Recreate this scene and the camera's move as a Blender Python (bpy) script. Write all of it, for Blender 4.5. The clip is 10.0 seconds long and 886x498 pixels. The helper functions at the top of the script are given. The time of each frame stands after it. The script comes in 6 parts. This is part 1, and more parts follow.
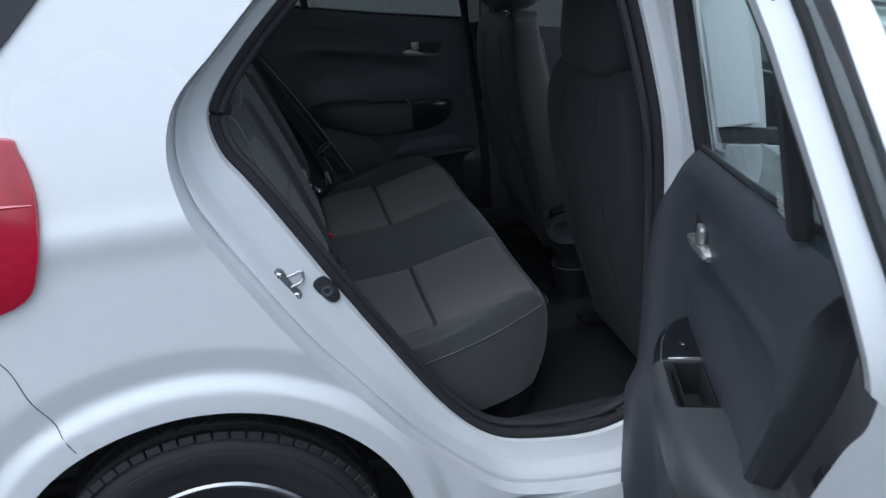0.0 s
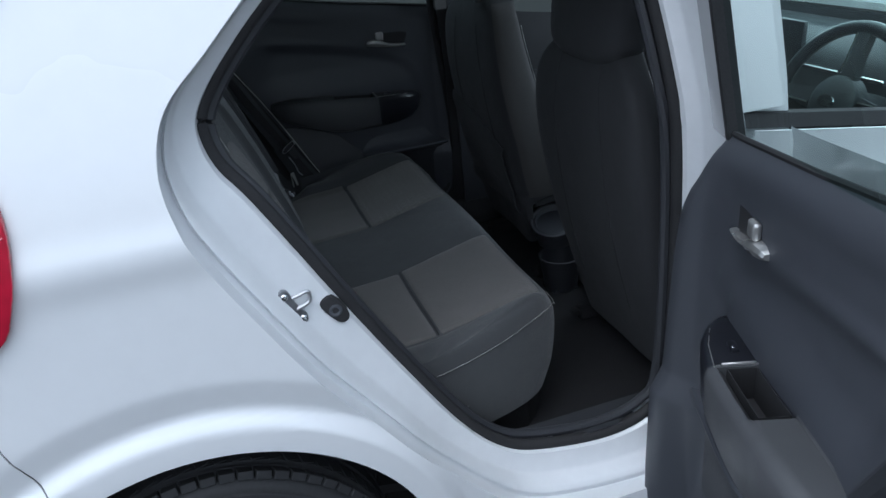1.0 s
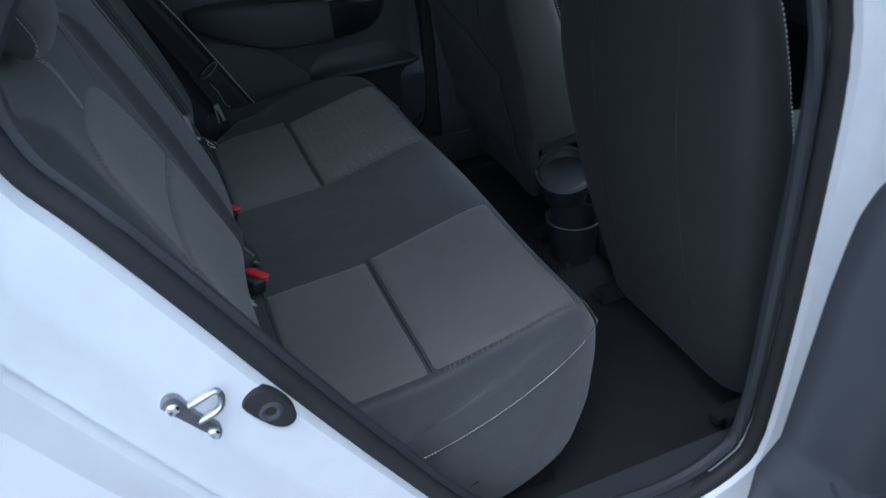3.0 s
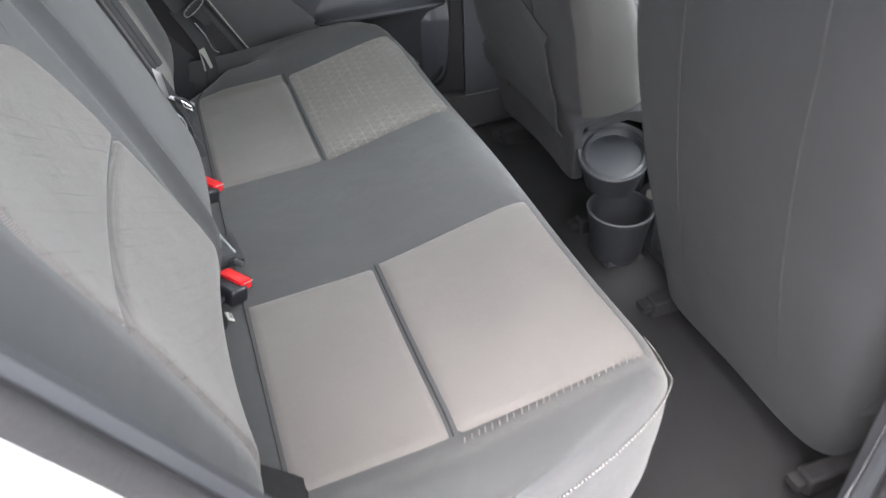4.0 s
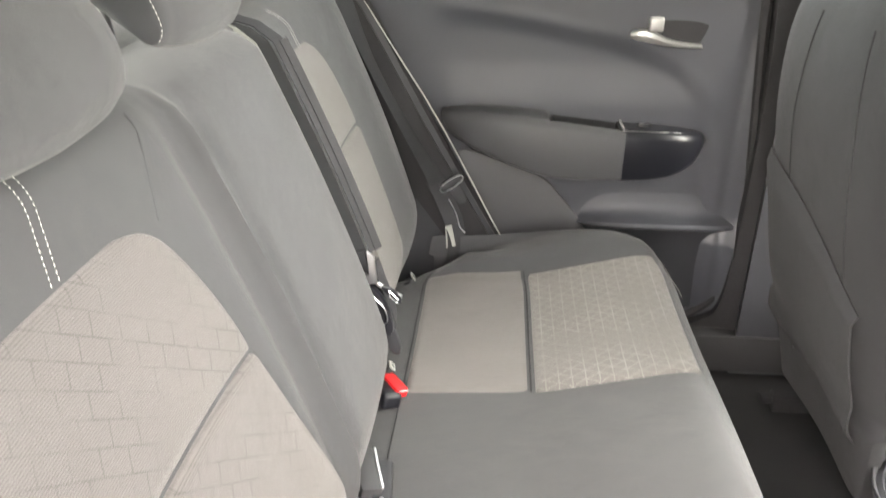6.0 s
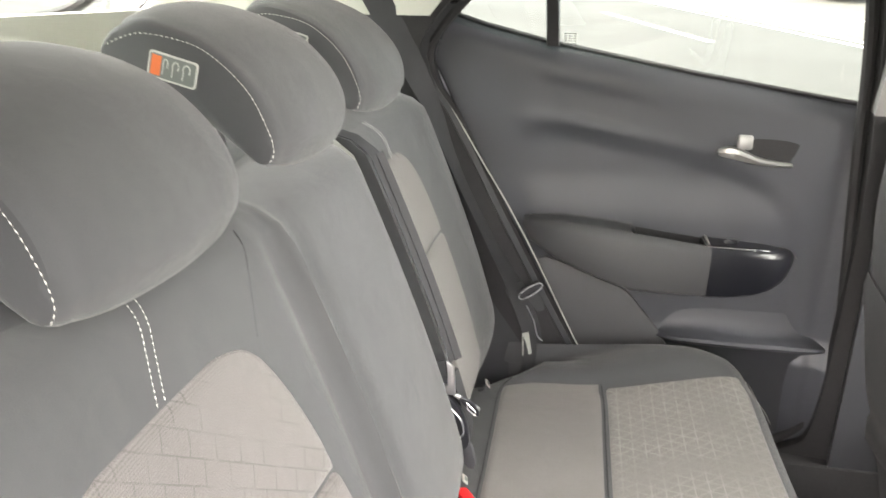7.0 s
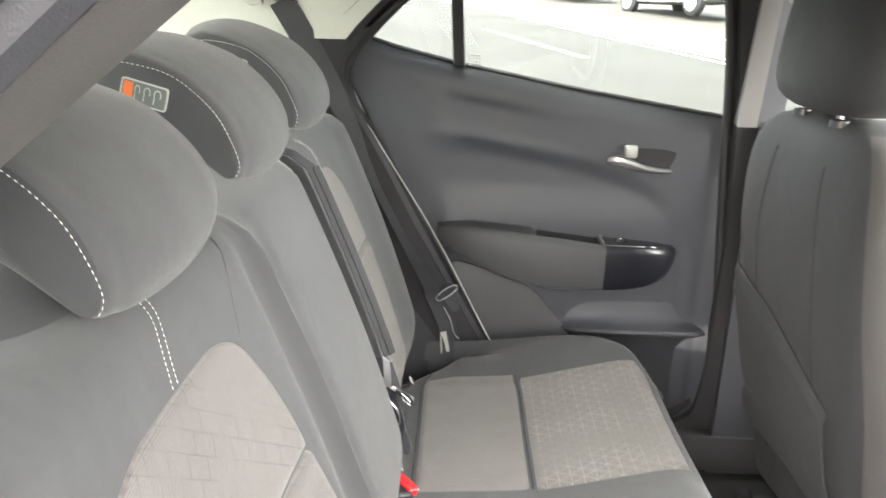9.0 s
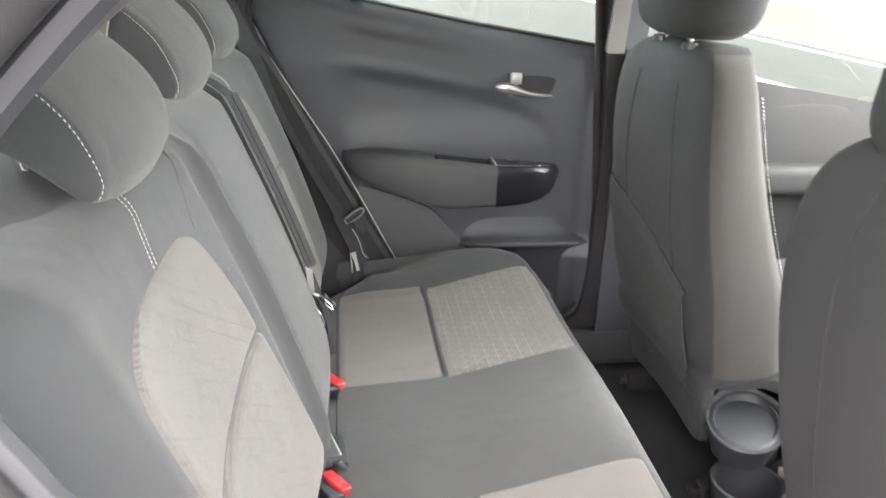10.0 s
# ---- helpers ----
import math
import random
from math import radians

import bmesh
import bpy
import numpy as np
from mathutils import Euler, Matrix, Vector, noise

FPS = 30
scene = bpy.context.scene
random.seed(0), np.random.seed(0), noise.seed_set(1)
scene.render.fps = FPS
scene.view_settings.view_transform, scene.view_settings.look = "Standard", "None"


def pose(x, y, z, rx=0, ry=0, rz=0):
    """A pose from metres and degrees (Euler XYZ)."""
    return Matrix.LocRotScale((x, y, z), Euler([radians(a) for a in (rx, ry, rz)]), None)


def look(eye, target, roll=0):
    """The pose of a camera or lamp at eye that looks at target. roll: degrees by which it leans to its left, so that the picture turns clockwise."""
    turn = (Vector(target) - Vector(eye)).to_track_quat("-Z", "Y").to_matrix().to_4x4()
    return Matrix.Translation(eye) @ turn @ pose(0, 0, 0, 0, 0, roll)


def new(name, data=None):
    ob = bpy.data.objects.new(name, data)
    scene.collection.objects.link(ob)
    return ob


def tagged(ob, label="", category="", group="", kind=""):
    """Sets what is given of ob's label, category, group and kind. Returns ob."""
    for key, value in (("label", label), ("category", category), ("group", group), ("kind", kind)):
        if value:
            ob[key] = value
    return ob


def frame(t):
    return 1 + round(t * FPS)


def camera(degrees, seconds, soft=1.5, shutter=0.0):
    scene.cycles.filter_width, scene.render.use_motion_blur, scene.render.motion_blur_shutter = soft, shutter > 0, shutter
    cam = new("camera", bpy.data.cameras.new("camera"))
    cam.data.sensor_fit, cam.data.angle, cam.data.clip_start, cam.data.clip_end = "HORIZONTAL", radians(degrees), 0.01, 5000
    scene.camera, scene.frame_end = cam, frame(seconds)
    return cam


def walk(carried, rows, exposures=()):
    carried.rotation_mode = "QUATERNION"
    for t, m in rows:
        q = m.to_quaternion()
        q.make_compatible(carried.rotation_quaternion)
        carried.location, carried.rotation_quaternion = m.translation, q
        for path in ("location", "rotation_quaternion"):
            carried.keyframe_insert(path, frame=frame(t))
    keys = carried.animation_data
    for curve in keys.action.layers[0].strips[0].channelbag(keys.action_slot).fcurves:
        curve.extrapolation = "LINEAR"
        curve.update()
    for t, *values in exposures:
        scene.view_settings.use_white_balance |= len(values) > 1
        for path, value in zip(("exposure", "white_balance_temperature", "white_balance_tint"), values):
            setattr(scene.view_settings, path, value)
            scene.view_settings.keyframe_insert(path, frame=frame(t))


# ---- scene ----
cam = camera(61.0, 10.0, shutter=0.4)
PATH = [
    (0, (0.197, -1.877, 1.378), (0.539, -0.086, 0.555), -5.1),
    (0.5, (0.141, -1.806, 1.382), (0.555, -0.037, 0.547), -5.7),
    (1, (0.105, -1.739, 1.375), (0.594, -0.003, 0.51), -6.2),
    (1.5, (0.103, -1.64, 1.344), (0.641, 0.061, 0.439), -5.9),
    (2, (0.148, -1.5, 1.333), (0.682, 0.172, 0.375), -7.4),
    (3.5, (0.234, -1.078, 1.239), (0.771, 0.439, 0.051), -4.2),
    (4, (0.271, -0.948, 1.211), (0.77, 0.54, -0.029), -2.7),
    (4.5, (0.313, -0.828, 1.173), (0.724, 0.681, -0.073), -1.5),
    (5, (0.344, -0.76, 1.165), (0.63, 0.799, -0.055), -1.0),
    (5.5, (0.354, -0.725, 1.181), (0.431, 0.966, 0.116), 0.1),
    (6, (0.377, -0.713, 1.195), (0.243, 1.076, 0.31), 0.1),
    (6.2, (0.34, -0.702, 1.198), (0.209, 1.112, 0.367), 0.9),
    (7.3, (0.355, -0.705, 1.233), (-0.044, 1.15, 0.6), 0.7),
    (7.5, (0.354, -0.709, 1.237), (-0.071, 1.147, 0.622), 0.7),
    (8, (0.341, -0.716, 1.237), (-0.081, 1.153, 0.662), 0.6),
    (8.5, (0.322, -0.755, 1.236), (0.068, 1.141, 0.651), 0.8),
    (9, (0.308, -0.806, 1.24), (0.277, 1.093, 0.611), 1.5),
    (9.5, (0.294, -0.866, 1.236), (0.414, 1.015, 0.566), 1.8),
    (10, (0.27, -0.943, 1.234), (0.532, 0.891, 0.48), 1.7),
]
EXPOSURES = [(0, 0.37, 5550, 7), (2.2, 0.60, 5350, 7), (3.3, 1.45, 5150, 8), (3.5, 2.05, 5200, 9), (3.7, 2.75, 5750, 12), (4.0, 3.5, 6650, 13), (4.5, 3.96, 7150, 14), (5.5, 4.34, 7650, 15), (6.2, 4.4, 7650, 15), (7.3, 4.24, 7500, 15), (8, 4.14, 7450, 14), (9, 4.26, 7350, 14), (10, 4.06, 7150, 14)]
walk(cam, [(t, look(eye, target, roll)) for t, eye, target, roll in PATH], EXPOSURES)

# ---- light ----
world = bpy.data.worlds.new("overcast_sky")
scene.world = world
world.use_nodes = True
wn = world.node_tree.nodes
sky = wn.new("ShaderNodeTexSky")
sky.sky_type = "NISHITA"
sky.sun_disc = False
sky.sun_elevation = radians(72)
sky.sun_rotation = radians(225)
sky.air_density, sky.dust_density, sky.ozone_density = 1.0, 4.0, 1.0
wn["Background"].inputs["Strength"].default_value = 0.15
hazy = wn.new("ShaderNodeHueSaturation")
hazy.inputs["Saturation"].default_value = 0.4
world.node_tree.links.new(sky.outputs["Color"], hazy.inputs["Color"])
world.node_tree.links.new(hazy.outputs["Color"], wn["Background"].inputs["Color"])
sun = new("sun", bpy.data.lights.new("sun", "SUN"))
sun.data.energy, sun.data.angle, sun.data.color = 1.1, radians(150), (1.0, 0.96, 0.9)
sun.matrix_world = look((-0.2, -1.0, 4.6), (0.3, 0, 0.5))

# added fill lamp at the windscreen, on top of the sky's own light
lamp = new("windscreen_fill", bpy.data.lights.new("windscreen_fill", "AREA"))
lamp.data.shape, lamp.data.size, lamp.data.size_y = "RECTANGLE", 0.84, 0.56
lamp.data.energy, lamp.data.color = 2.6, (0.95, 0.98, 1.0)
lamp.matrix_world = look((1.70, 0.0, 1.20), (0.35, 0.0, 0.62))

# ---- materials ----
def mat(name, col, rough=0.6, metal=0.0, var=0.12, scale=6.0, fine=90.0, bump=0.0, coat=0.0, spec=0.5, sheen=0.0, soft=0.0):
    """A surface with broad and fine variation of colour and gloss, and fine relief."""
    m = bpy.data.materials.new(name)
    m.use_nodes = True
    n, l = m.node_tree.nodes, m.node_tree.links
    b = n["Principled BSDF"]
    b.inputs["Metallic"].default_value = metal
    b.inputs["Coat Weight"].default_value = coat
    b.inputs["Coat Roughness"].default_value = 0.08
    b.inputs["Specular IOR Level"].default_value = spec
    b.inputs["Sheen Weight"].default_value = sheen
    tc = n.new("ShaderNodeTexCoord")
    big, small = n.new("ShaderNodeTexNoise"), n.new("ShaderNodeTexNoise")
    big.inputs["Scale"].default_value, big.inputs["Detail"].default_value = scale, 4
    small.inputs["Scale"].default_value, small.inputs["Detail"].default_value = fine, 3
    for t in (big, small):
        l.new(tc.outputs["Object"], t.inputs["Vector"])
    mix = n.new("ShaderNodeMath")
    mix.operation = "ADD"
    l.new(big.outputs["Fac"], mix.inputs[0])
    l.new(small.outputs["Fac"], mix.inputs[1])
    ramp = n.new("ShaderNodeMapRange")
    ramp.inputs["From Min"].default_value, ramp.inputs["From Max"].default_value = 0.6, 1.4
    ramp.inputs["To Min"].default_value, ramp.inputs["To Max"].default_value = 1 - var, 1 + var
    l.new(mix.outputs[0], ramp.inputs["Value"])
    mul = n.new("ShaderNodeVectorMath")
    mul.operation = "SCALE"
    mul.inputs[0].default_value = col
    l.new(ramp.outputs["Result"], mul.inputs["Scale"])
    l.new(mul.outputs["Vector"], b.inputs["Base Color"])
    rr = n.new("ShaderNodeMapRange")
    rr.inputs["From Min"].default_value, rr.inputs["From Max"].default_value = 0.3, 0.7
    rr.inputs["To Min"].default_value, rr.inputs["To Max"].default_value = max(0.02, rough * 0.85), min(1.0, rough * 1.15)
    l.new(big.outputs["Fac"], rr.inputs["Value"])
    l.new(rr.outputs["Result"], b.inputs["Roughness"])
    if bump:
        if soft:
            wide = n.new("ShaderNodeBump")
            wide.inputs["Strength"].default_value, wide.inputs["Distance"].default_value = 0.6, soft
            l.new(big.outputs["Fac"], wide.inputs["Height"])
        bp = n.new("ShaderNodeBump")
        if soft:
            l.new(wide.outputs["Normal"], bp.inputs["Normal"])
        bp.inputs["Strength"].default_value, bp.inputs["Distance"].default_value = bump, 0.001
        l.new(small.outputs["Fac"], bp.inputs["Height"])
        l.new(bp.outputs["Normal"], b.inputs["Normal"])
    return m


def lined(m, dirs, spacing, width, col, amount, axis_from=None):
    """Adds thin woven lines along the given directions to a cloth material."""
    n, l = m.node_tree.nodes, m.node_tree.links
    b = n["Principled BSDF"]
    tc = n.new("ShaderNodeTexCoord")
    total = None
    for d in dirs:
        dot = n.new("ShaderNodeVectorMath")
        dot.operation = "DOT_PRODUCT"
        dot.inputs[1].default_value = d
        l.new(tc.outputs["Object"], dot.inputs[0])
        pp = n.new("ShaderNodeMath")
        pp.operation = "PINGPONG"
        pp.inputs[1].default_value = spacing / 2
        l.new(dot.outputs["Value"], pp.inputs[0])
        lt = n.new("ShaderNodeMapRange")
        lt.inputs["From Min"].default_value, lt.inputs["From Max"].default_value = width * 0.4, width
        lt.inputs["To Min"].default_value, lt.inputs["To Max"].default_value = 1, 0
        l.new(pp.outputs[0], lt.inputs["Value"])
        if total is None:
            total = lt.outputs["Result"]
        else:
            mx = n.new("ShaderNodeMath")
            mx.operation = "MAXIMUM"
            l.new(total, mx.inputs[0])
            l.new(lt.outputs["Result"], mx.inputs[1])
            total = mx.outputs[0]
    patch = n.new("ShaderNodeTexNoise")
    patch.inputs["Scale"].default_value = 14
    l.new(tc.outputs["Object"], patch.inputs["Vector"])
    pr = n.new("ShaderNodeMapRange")
    pr.inputs["From Min"].default_value, pr.inputs["From Max"].default_value = 0.35, 0.65
    pr.inputs["To Min"].default_value, pr.inputs["To Max"].default_value = 0.25 * amount, amount
    l.new(patch.outputs["Fac"], pr.inputs["Value"])
    f = n.new("ShaderNodeMath")
    f.operation = "MULTIPLY"
    l.new(total, f.inputs[0])
    l.new(pr.outputs["Result"], f.inputs[1])
    old = b.inputs["Base Color"].links[0].from_socket
    mx = n.new("ShaderNodeMix")
    mx.data_type = "RGBA"
    l.new(f.outputs[0], mx.inputs["Factor"])
    l.new(old, mx.inputs["A"])
    mx.inputs["B"].default_value = (*col, 1)
    l.new(mx.outputs["Result"], b.inputs["Base Color"])
    return m


def ribbed(m, axis):
    """Adds the fine ribs of a corded weave across one axis."""
    n, l = m.node_tree.nodes, m.node_tree.links
    b = n["Principled BSDF"]
    tc, wv = n.new("ShaderNodeTexCoord"), n.new("ShaderNodeTexWave")
    wv.bands_direction = axis
    for k, v in (("Scale", 175.0), ("Distortion", 1.2), ("Detail", 2.0), ("Detail Scale", 2.0)):
        wv.inputs[k].default_value = v
    l.new(tc.outputs["Object"], wv.inputs["Vector"])
    lo = n.new("ShaderNodeMapRange")
    lo.inputs["To Min"].default_value, lo.inputs["To Max"].default_value = 0.80, 1.12
    l.new(wv.outputs["Fac"], lo.inputs["Value"])
    mul = n.new("ShaderNodeVectorMath")
    mul.operation = "SCALE"
    l.new(b.inputs["Base Color"].links[0].from_socket, mul.inputs[0])
    l.new(lo.outputs["Result"], mul.inputs["Scale"])
    l.new(mul.outputs["Vector"], b.inputs["Base Color"])
    return m


def bricked(m):
    """Presses a fine, broken brick-like line pattern into a cloth."""
    n, l = m.node_tree.nodes, m.node_tree.links
    b = n["Principled BSDF"]
    tc, sp, cb = n.new("ShaderNodeTexCoord"), n.new("ShaderNodeSeparateXYZ"), n.new("ShaderNodeCombineXYZ")
    l.new(tc.outputs["Object"], sp.inputs["Vector"])
    turn = n.new("ShaderNodeVectorRotate")
    turn.rotation_type = "Z_AXIS"
    turn.inputs["Angle"].default_value = 0.64
    l.new(sp.outputs["Y"], cb.inputs["X"])
    l.new(sp.outputs["Z"], cb.inputs["Y"])
    l.new(cb.outputs["Vector"], turn.inputs["Vector"])
    br = n.new("ShaderNodeTexBrick")
    for k, v in (("Scale", 1.0), ("Mortar Size", 0.0008), ("Mortar Smooth", 0.3), ("Brick Width", 0.026), ("Row Height", 0.0165)):
        br.inputs[k].default_value = v
    l.new(turn.outputs["Vector"], br.inputs["Vector"])
    patch = n.new("ShaderNodeTexNoise")
    patch.inputs["Scale"].default_value = 18
    l.new(tc.outputs["Object"], patch.inputs["Vector"])
    pr = n.new("ShaderNodeMapRange")
    pr.inputs["From Min"].default_value, pr.inputs["From Max"].default_value = 0.42, 0.6
    pr.inputs["To Max"].default_value = 0.42
    l.new(patch.outputs["Fac"], pr.inputs["Value"])
    f = n.new("ShaderNodeMath")
    f.operation = "MULTIPLY"
    l.new(br.outputs["Fac"], f.inputs[0])
    l.new(pr.outputs["Result"], f.inputs[1])
    mx = n.new("ShaderNodeMix")
    mx.data_type = "RGBA"
    l.new(f.outputs[0], mx.inputs["Factor"])
    l.new(b.inputs["Base Color"].links[0].from_socket, mx.inputs["A"])
    mx.inputs["B"].default_value = (0.045, 0.043, 0.041, 1)
    l.new(mx.outputs["Result"], b.inputs["Base Color"])
    return m


def glass(name, tint=(0.79, 0.90, 0.87)):
    m = bpy.data.materials.new(name)
    m.use_nodes = True
    n, l = m.node_tree.nodes, m.node_tree.links
    n.remove(n["Principled BSDF"])
    tr, gl = n.new("ShaderNodeBsdfTransparent"), n.new("ShaderNodeBsdfGlossy")
    lw, pw, ma, mx = n.new("ShaderNodeLayerWeight"), n.new("ShaderNodeMath"), n.new("ShaderNodeMath"), n.new("ShaderNodeMixShader")
    tr.inputs["Color"].default_value = (*tint, 1)
    gl.inputs["Roughness"].default_value = 0.02
    pw.operation, ma.operation = "POWER", "MULTIPLY_ADD"
    pw.inputs[1].default_value, ma.inputs[1].default_value, ma.inputs[2].default_value = 5.0, 0.85, 0.05
    l.new(lw.outputs["Facing"], pw.inputs[0])
    l.new(pw.outputs[0], ma.inputs[0])
    l.new(ma.outputs[0], mx.inputs["Fac"])
    l.new(tr.outputs["BSDF"], mx.inputs[1])
    l.new(gl.outputs["BSDF"], mx.inputs[2])
    l.new(mx.outputs["Shader"], n["Material Output"].inputs["Surface"])
    return m


PAINT = mat("white_car_paint", (0.76, 0.78, 0.8), 0.28, var=0.02, scale=2, fine=30, coat=1.0)
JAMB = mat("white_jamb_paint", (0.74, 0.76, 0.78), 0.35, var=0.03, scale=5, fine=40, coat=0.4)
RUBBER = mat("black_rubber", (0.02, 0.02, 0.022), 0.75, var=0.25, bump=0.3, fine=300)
TYRE = mat("tyre_rubber", (0.018, 0.019, 0.021), 0.7, var=0.3, bump=0.4, fine=160)
ALLOY = mat("silver_alloy", (0.55, 0.56, 0.58), 0.32, metal=0.85, var=0.06)
DARKMETAL = mat("dark_wheel_well", (0.012, 0.012, 0.014), 0.9, var=0.4, scale=14)
CHROME = mat("bright_chrome", (0.8, 0.8, 0.82), 0.14, metal=1.0, var=0.04)
SATIN = mat("satin_silver_plastic", (0.52, 0.52, 0.51), 0.30, metal=0.75, var=0.05)
PLATED = mat("dull_zinc_plate", (0.33, 0.34, 0.36), 0.42, metal=0.9, var=0.15, scale=40)
STEEL = mat("zinc_steel", (0.6, 0.6, 0.62), 0.3, metal=1.0, var=0.1, scale=30)
CLOTH = mat("dark_grey_seat_cloth", (0.059, 0.062, 0.066), 0.85, var=0.14, scale=8, fine=1600, bump=0.4, sheen=0.25, soft=0.008)
SEATBACK = mat("charcoal_seatback_cloth", (0.036, 0.037, 0.040), 0.85, var=0.18, scale=7, fine=1600, bump=0.4, sheen=0.05, soft=0.010, spec=0.3)
LITSIDE = mat("lit_seat_side_cloth", (0.055, 0.053, 0.052), 0.85, var=0.14, scale=7, fine=1600, bump=0.4, sheen=0.1, soft=0.008, spec=0.3)
INSERT = ribbed(mat("grey_woven_seat_cloth", (0.168, 0.158, 0.152), 0.9, var=0.16, scale=7, fine=800, bump=0.8, sheen=0.3, soft=0.010), "Y")
WOVEN = lined(mat("patterned_seat_cloth", (0.172, 0.162, 0.155), 0.9, var=0.14, scale=5, fine=1100, bump=0.7, sheen=0.3),
              [(1, 0, 0), (0.5, 0.866, 0), (-0.5, 0.866, 0)], 0.0185, 0.0011, (0.40, 0.39, 0.36), 0.42)
BRICKED = bricked(ribbed(mat("pressed_seatback_cloth", (0.152, 0.142, 0.137), 0.9, var=0.16, scale=7, fine=800, bump=0.8, sheen=0.3, soft=0.010), "Z"))
PLASTIC = mat("charcoal_door_plastic", (0.056, 0.060, 0.071), 0.46, var=0.06, scale=5, fine=900, bump=0.22)
PLASTIC_D = mat("dark_trim_plastic", (0.036, 0.038, 0.044), 0.5, var=0.10, scale=4, fine=900, bump=0.25)
GLOSS = mat("black_gloss_plastic", (0.012, 0.013, 0.018), 0.34, var=0.1, coat=0.12)
ARMCLOTH = mat("armrest_vinyl", (0.066, 0.068, 0.073), 0.56, var=0.06, scale=6, fine=900, bump=0.22)
CARPET = mat("black_carpet", (0.017, 0.017, 0.019), 0.95, var=0.35, scale=9, fine=600, bump=0.9)
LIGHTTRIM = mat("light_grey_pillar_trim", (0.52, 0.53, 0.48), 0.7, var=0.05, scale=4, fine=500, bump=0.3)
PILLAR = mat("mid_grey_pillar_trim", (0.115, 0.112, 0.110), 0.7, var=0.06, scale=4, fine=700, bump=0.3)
SHELF = mat("grey_parcel_shelf", (0.42, 0.43, 0.40), 0.9, var=0.12, scale=6, fine=700, bump=0.6)
WEB = mat("black_belt_webbing", (0.038, 0.039, 0.043), 0.7, var=0.2, scale=20, fine=900, bump=0.6)
RED = mat("red_buckle_plastic", (0.8, 0.02, 0.025), 0.4, var=0.06)
REDLENS = mat("red_lamp_lens", (0.40, 0.006, 0.03), 0.12, var=0.18, scale=9, fine=60, coat=1.0)
THREAD = mat("white_thread", (0.75, 0.74, 0.7), 0.8, var=0.1)
LABELWHITE = mat("white_label", (0.55, 0.55, 0.52), 0.6, var=0.05)
LABELORANGE = mat("orange_label_print", (0.75, 0.16, 0.04), 0.6, var=0.05)
LABELGREY = mat("grey_label_print", (0.16, 0.18, 0.17), 0.6, var=0.1)
ASPHALT = mat("worn_asphalt", (0.021, 0.021, 0.020), 0.95, var=0.12, scale=0.5, fine=60, bump=0.4, spec=0.2)
ROADPAINT = mat("white_road_paint", (0.22, 0.22, 0.21), 0.7, var=0.1, scale=3, fine=50)
GLASS = glass("clear_glass")
TANROAD = mat("brown_tinted_asphalt", (0.020, 0.0178, 0.0135), 0.95, var=0.12, scale=0.5, fine=60, bump=0.4)
SILVER = mat("silver_car_paint", (0.22, 0.23, 0.235), 0.3, metal=0.3, var=0.03, coat=1.0)
CARBLACK = mat("black_car_paint", (0.03, 0.03, 0.035), 0.25, var=0.05, coat=1.0)


# ---- mesh helpers ----
def lerp(a, b, t):
    return a + (b - a) * t


def curve_at(pts, t):
    """A value on a broken line of (key, value...) rows, eased between the rows."""
    if t <= pts[0][0]:
        return np.array(pts[0][1:], float)
    for a, b in zip(pts, pts[1:]):
        if t <= b[0]:
            f = (t - a[0]) / (b[0] - a[0])
            return np.array(a[1:], float) * (1 - f) + np.array(b[1:], float) * f
    return np.array(pts[-1][1:], float)


def spline(pts, n, closed=False):
    """Catmull-Rom points through the given ones, n to a span."""
    p = [np.array(q, float) for q in pts]
    k = len(p)
    out = []
    for i in range(k if closed else k - 1):
        if closed:
            a, b, c, d = p[i - 1], p[i], p[(i + 1) % k], p[(i + 2) % k]
        else:
            a, b, c, d = p[max(i - 1, 0)], p[i], p[i + 1], p[min(i + 2, k - 1)]
        for j in range(n):
            t = j / n
            out.append(0.5 * (2 * b + (c - a) * t + (2 * a - 5 * b + 4 * c - d) * t * t + (3 * b - a - 3 * c + d) * t ** 3))
    if not closed:
        out.append(p[-1])
    return out


def from_data(verts, faces):
    bm = bmesh.new()
    vs = [bm.verts.new([float(c) for c in v]) for v in verts]
    for f in faces:
        try:
            bm.faces.new([vs[i] for i in f])
        except ValueError:
            pass
    return bm


def sheet(f, nu, nv, u=(0, 1), v=(0, 1), flip=False):
    verts = [f(lerp(u[0], u[1], i / nu), lerp(v[0], v[1], j / nv)) for i in range(nu + 1) for j in range(nv + 1)]
    w = nv + 1
    faces = [(i * w + j, (i + 1) * w + j, (i + 1) * w + j + 1, i * w + j + 1) for i in range(nu) for j in range(nv)]
    return from_data(verts, [q[::-1] for q in faces] if flip else faces)


def thick(bm, d):
    """Gives an open sheet a thickness d behind its face."""
    bmesh.ops.recalc_face_normals(bm, faces=bm.faces)
    bmesh.ops.solidify(bm, geom=bm.faces[:], thickness=d)
    return bm


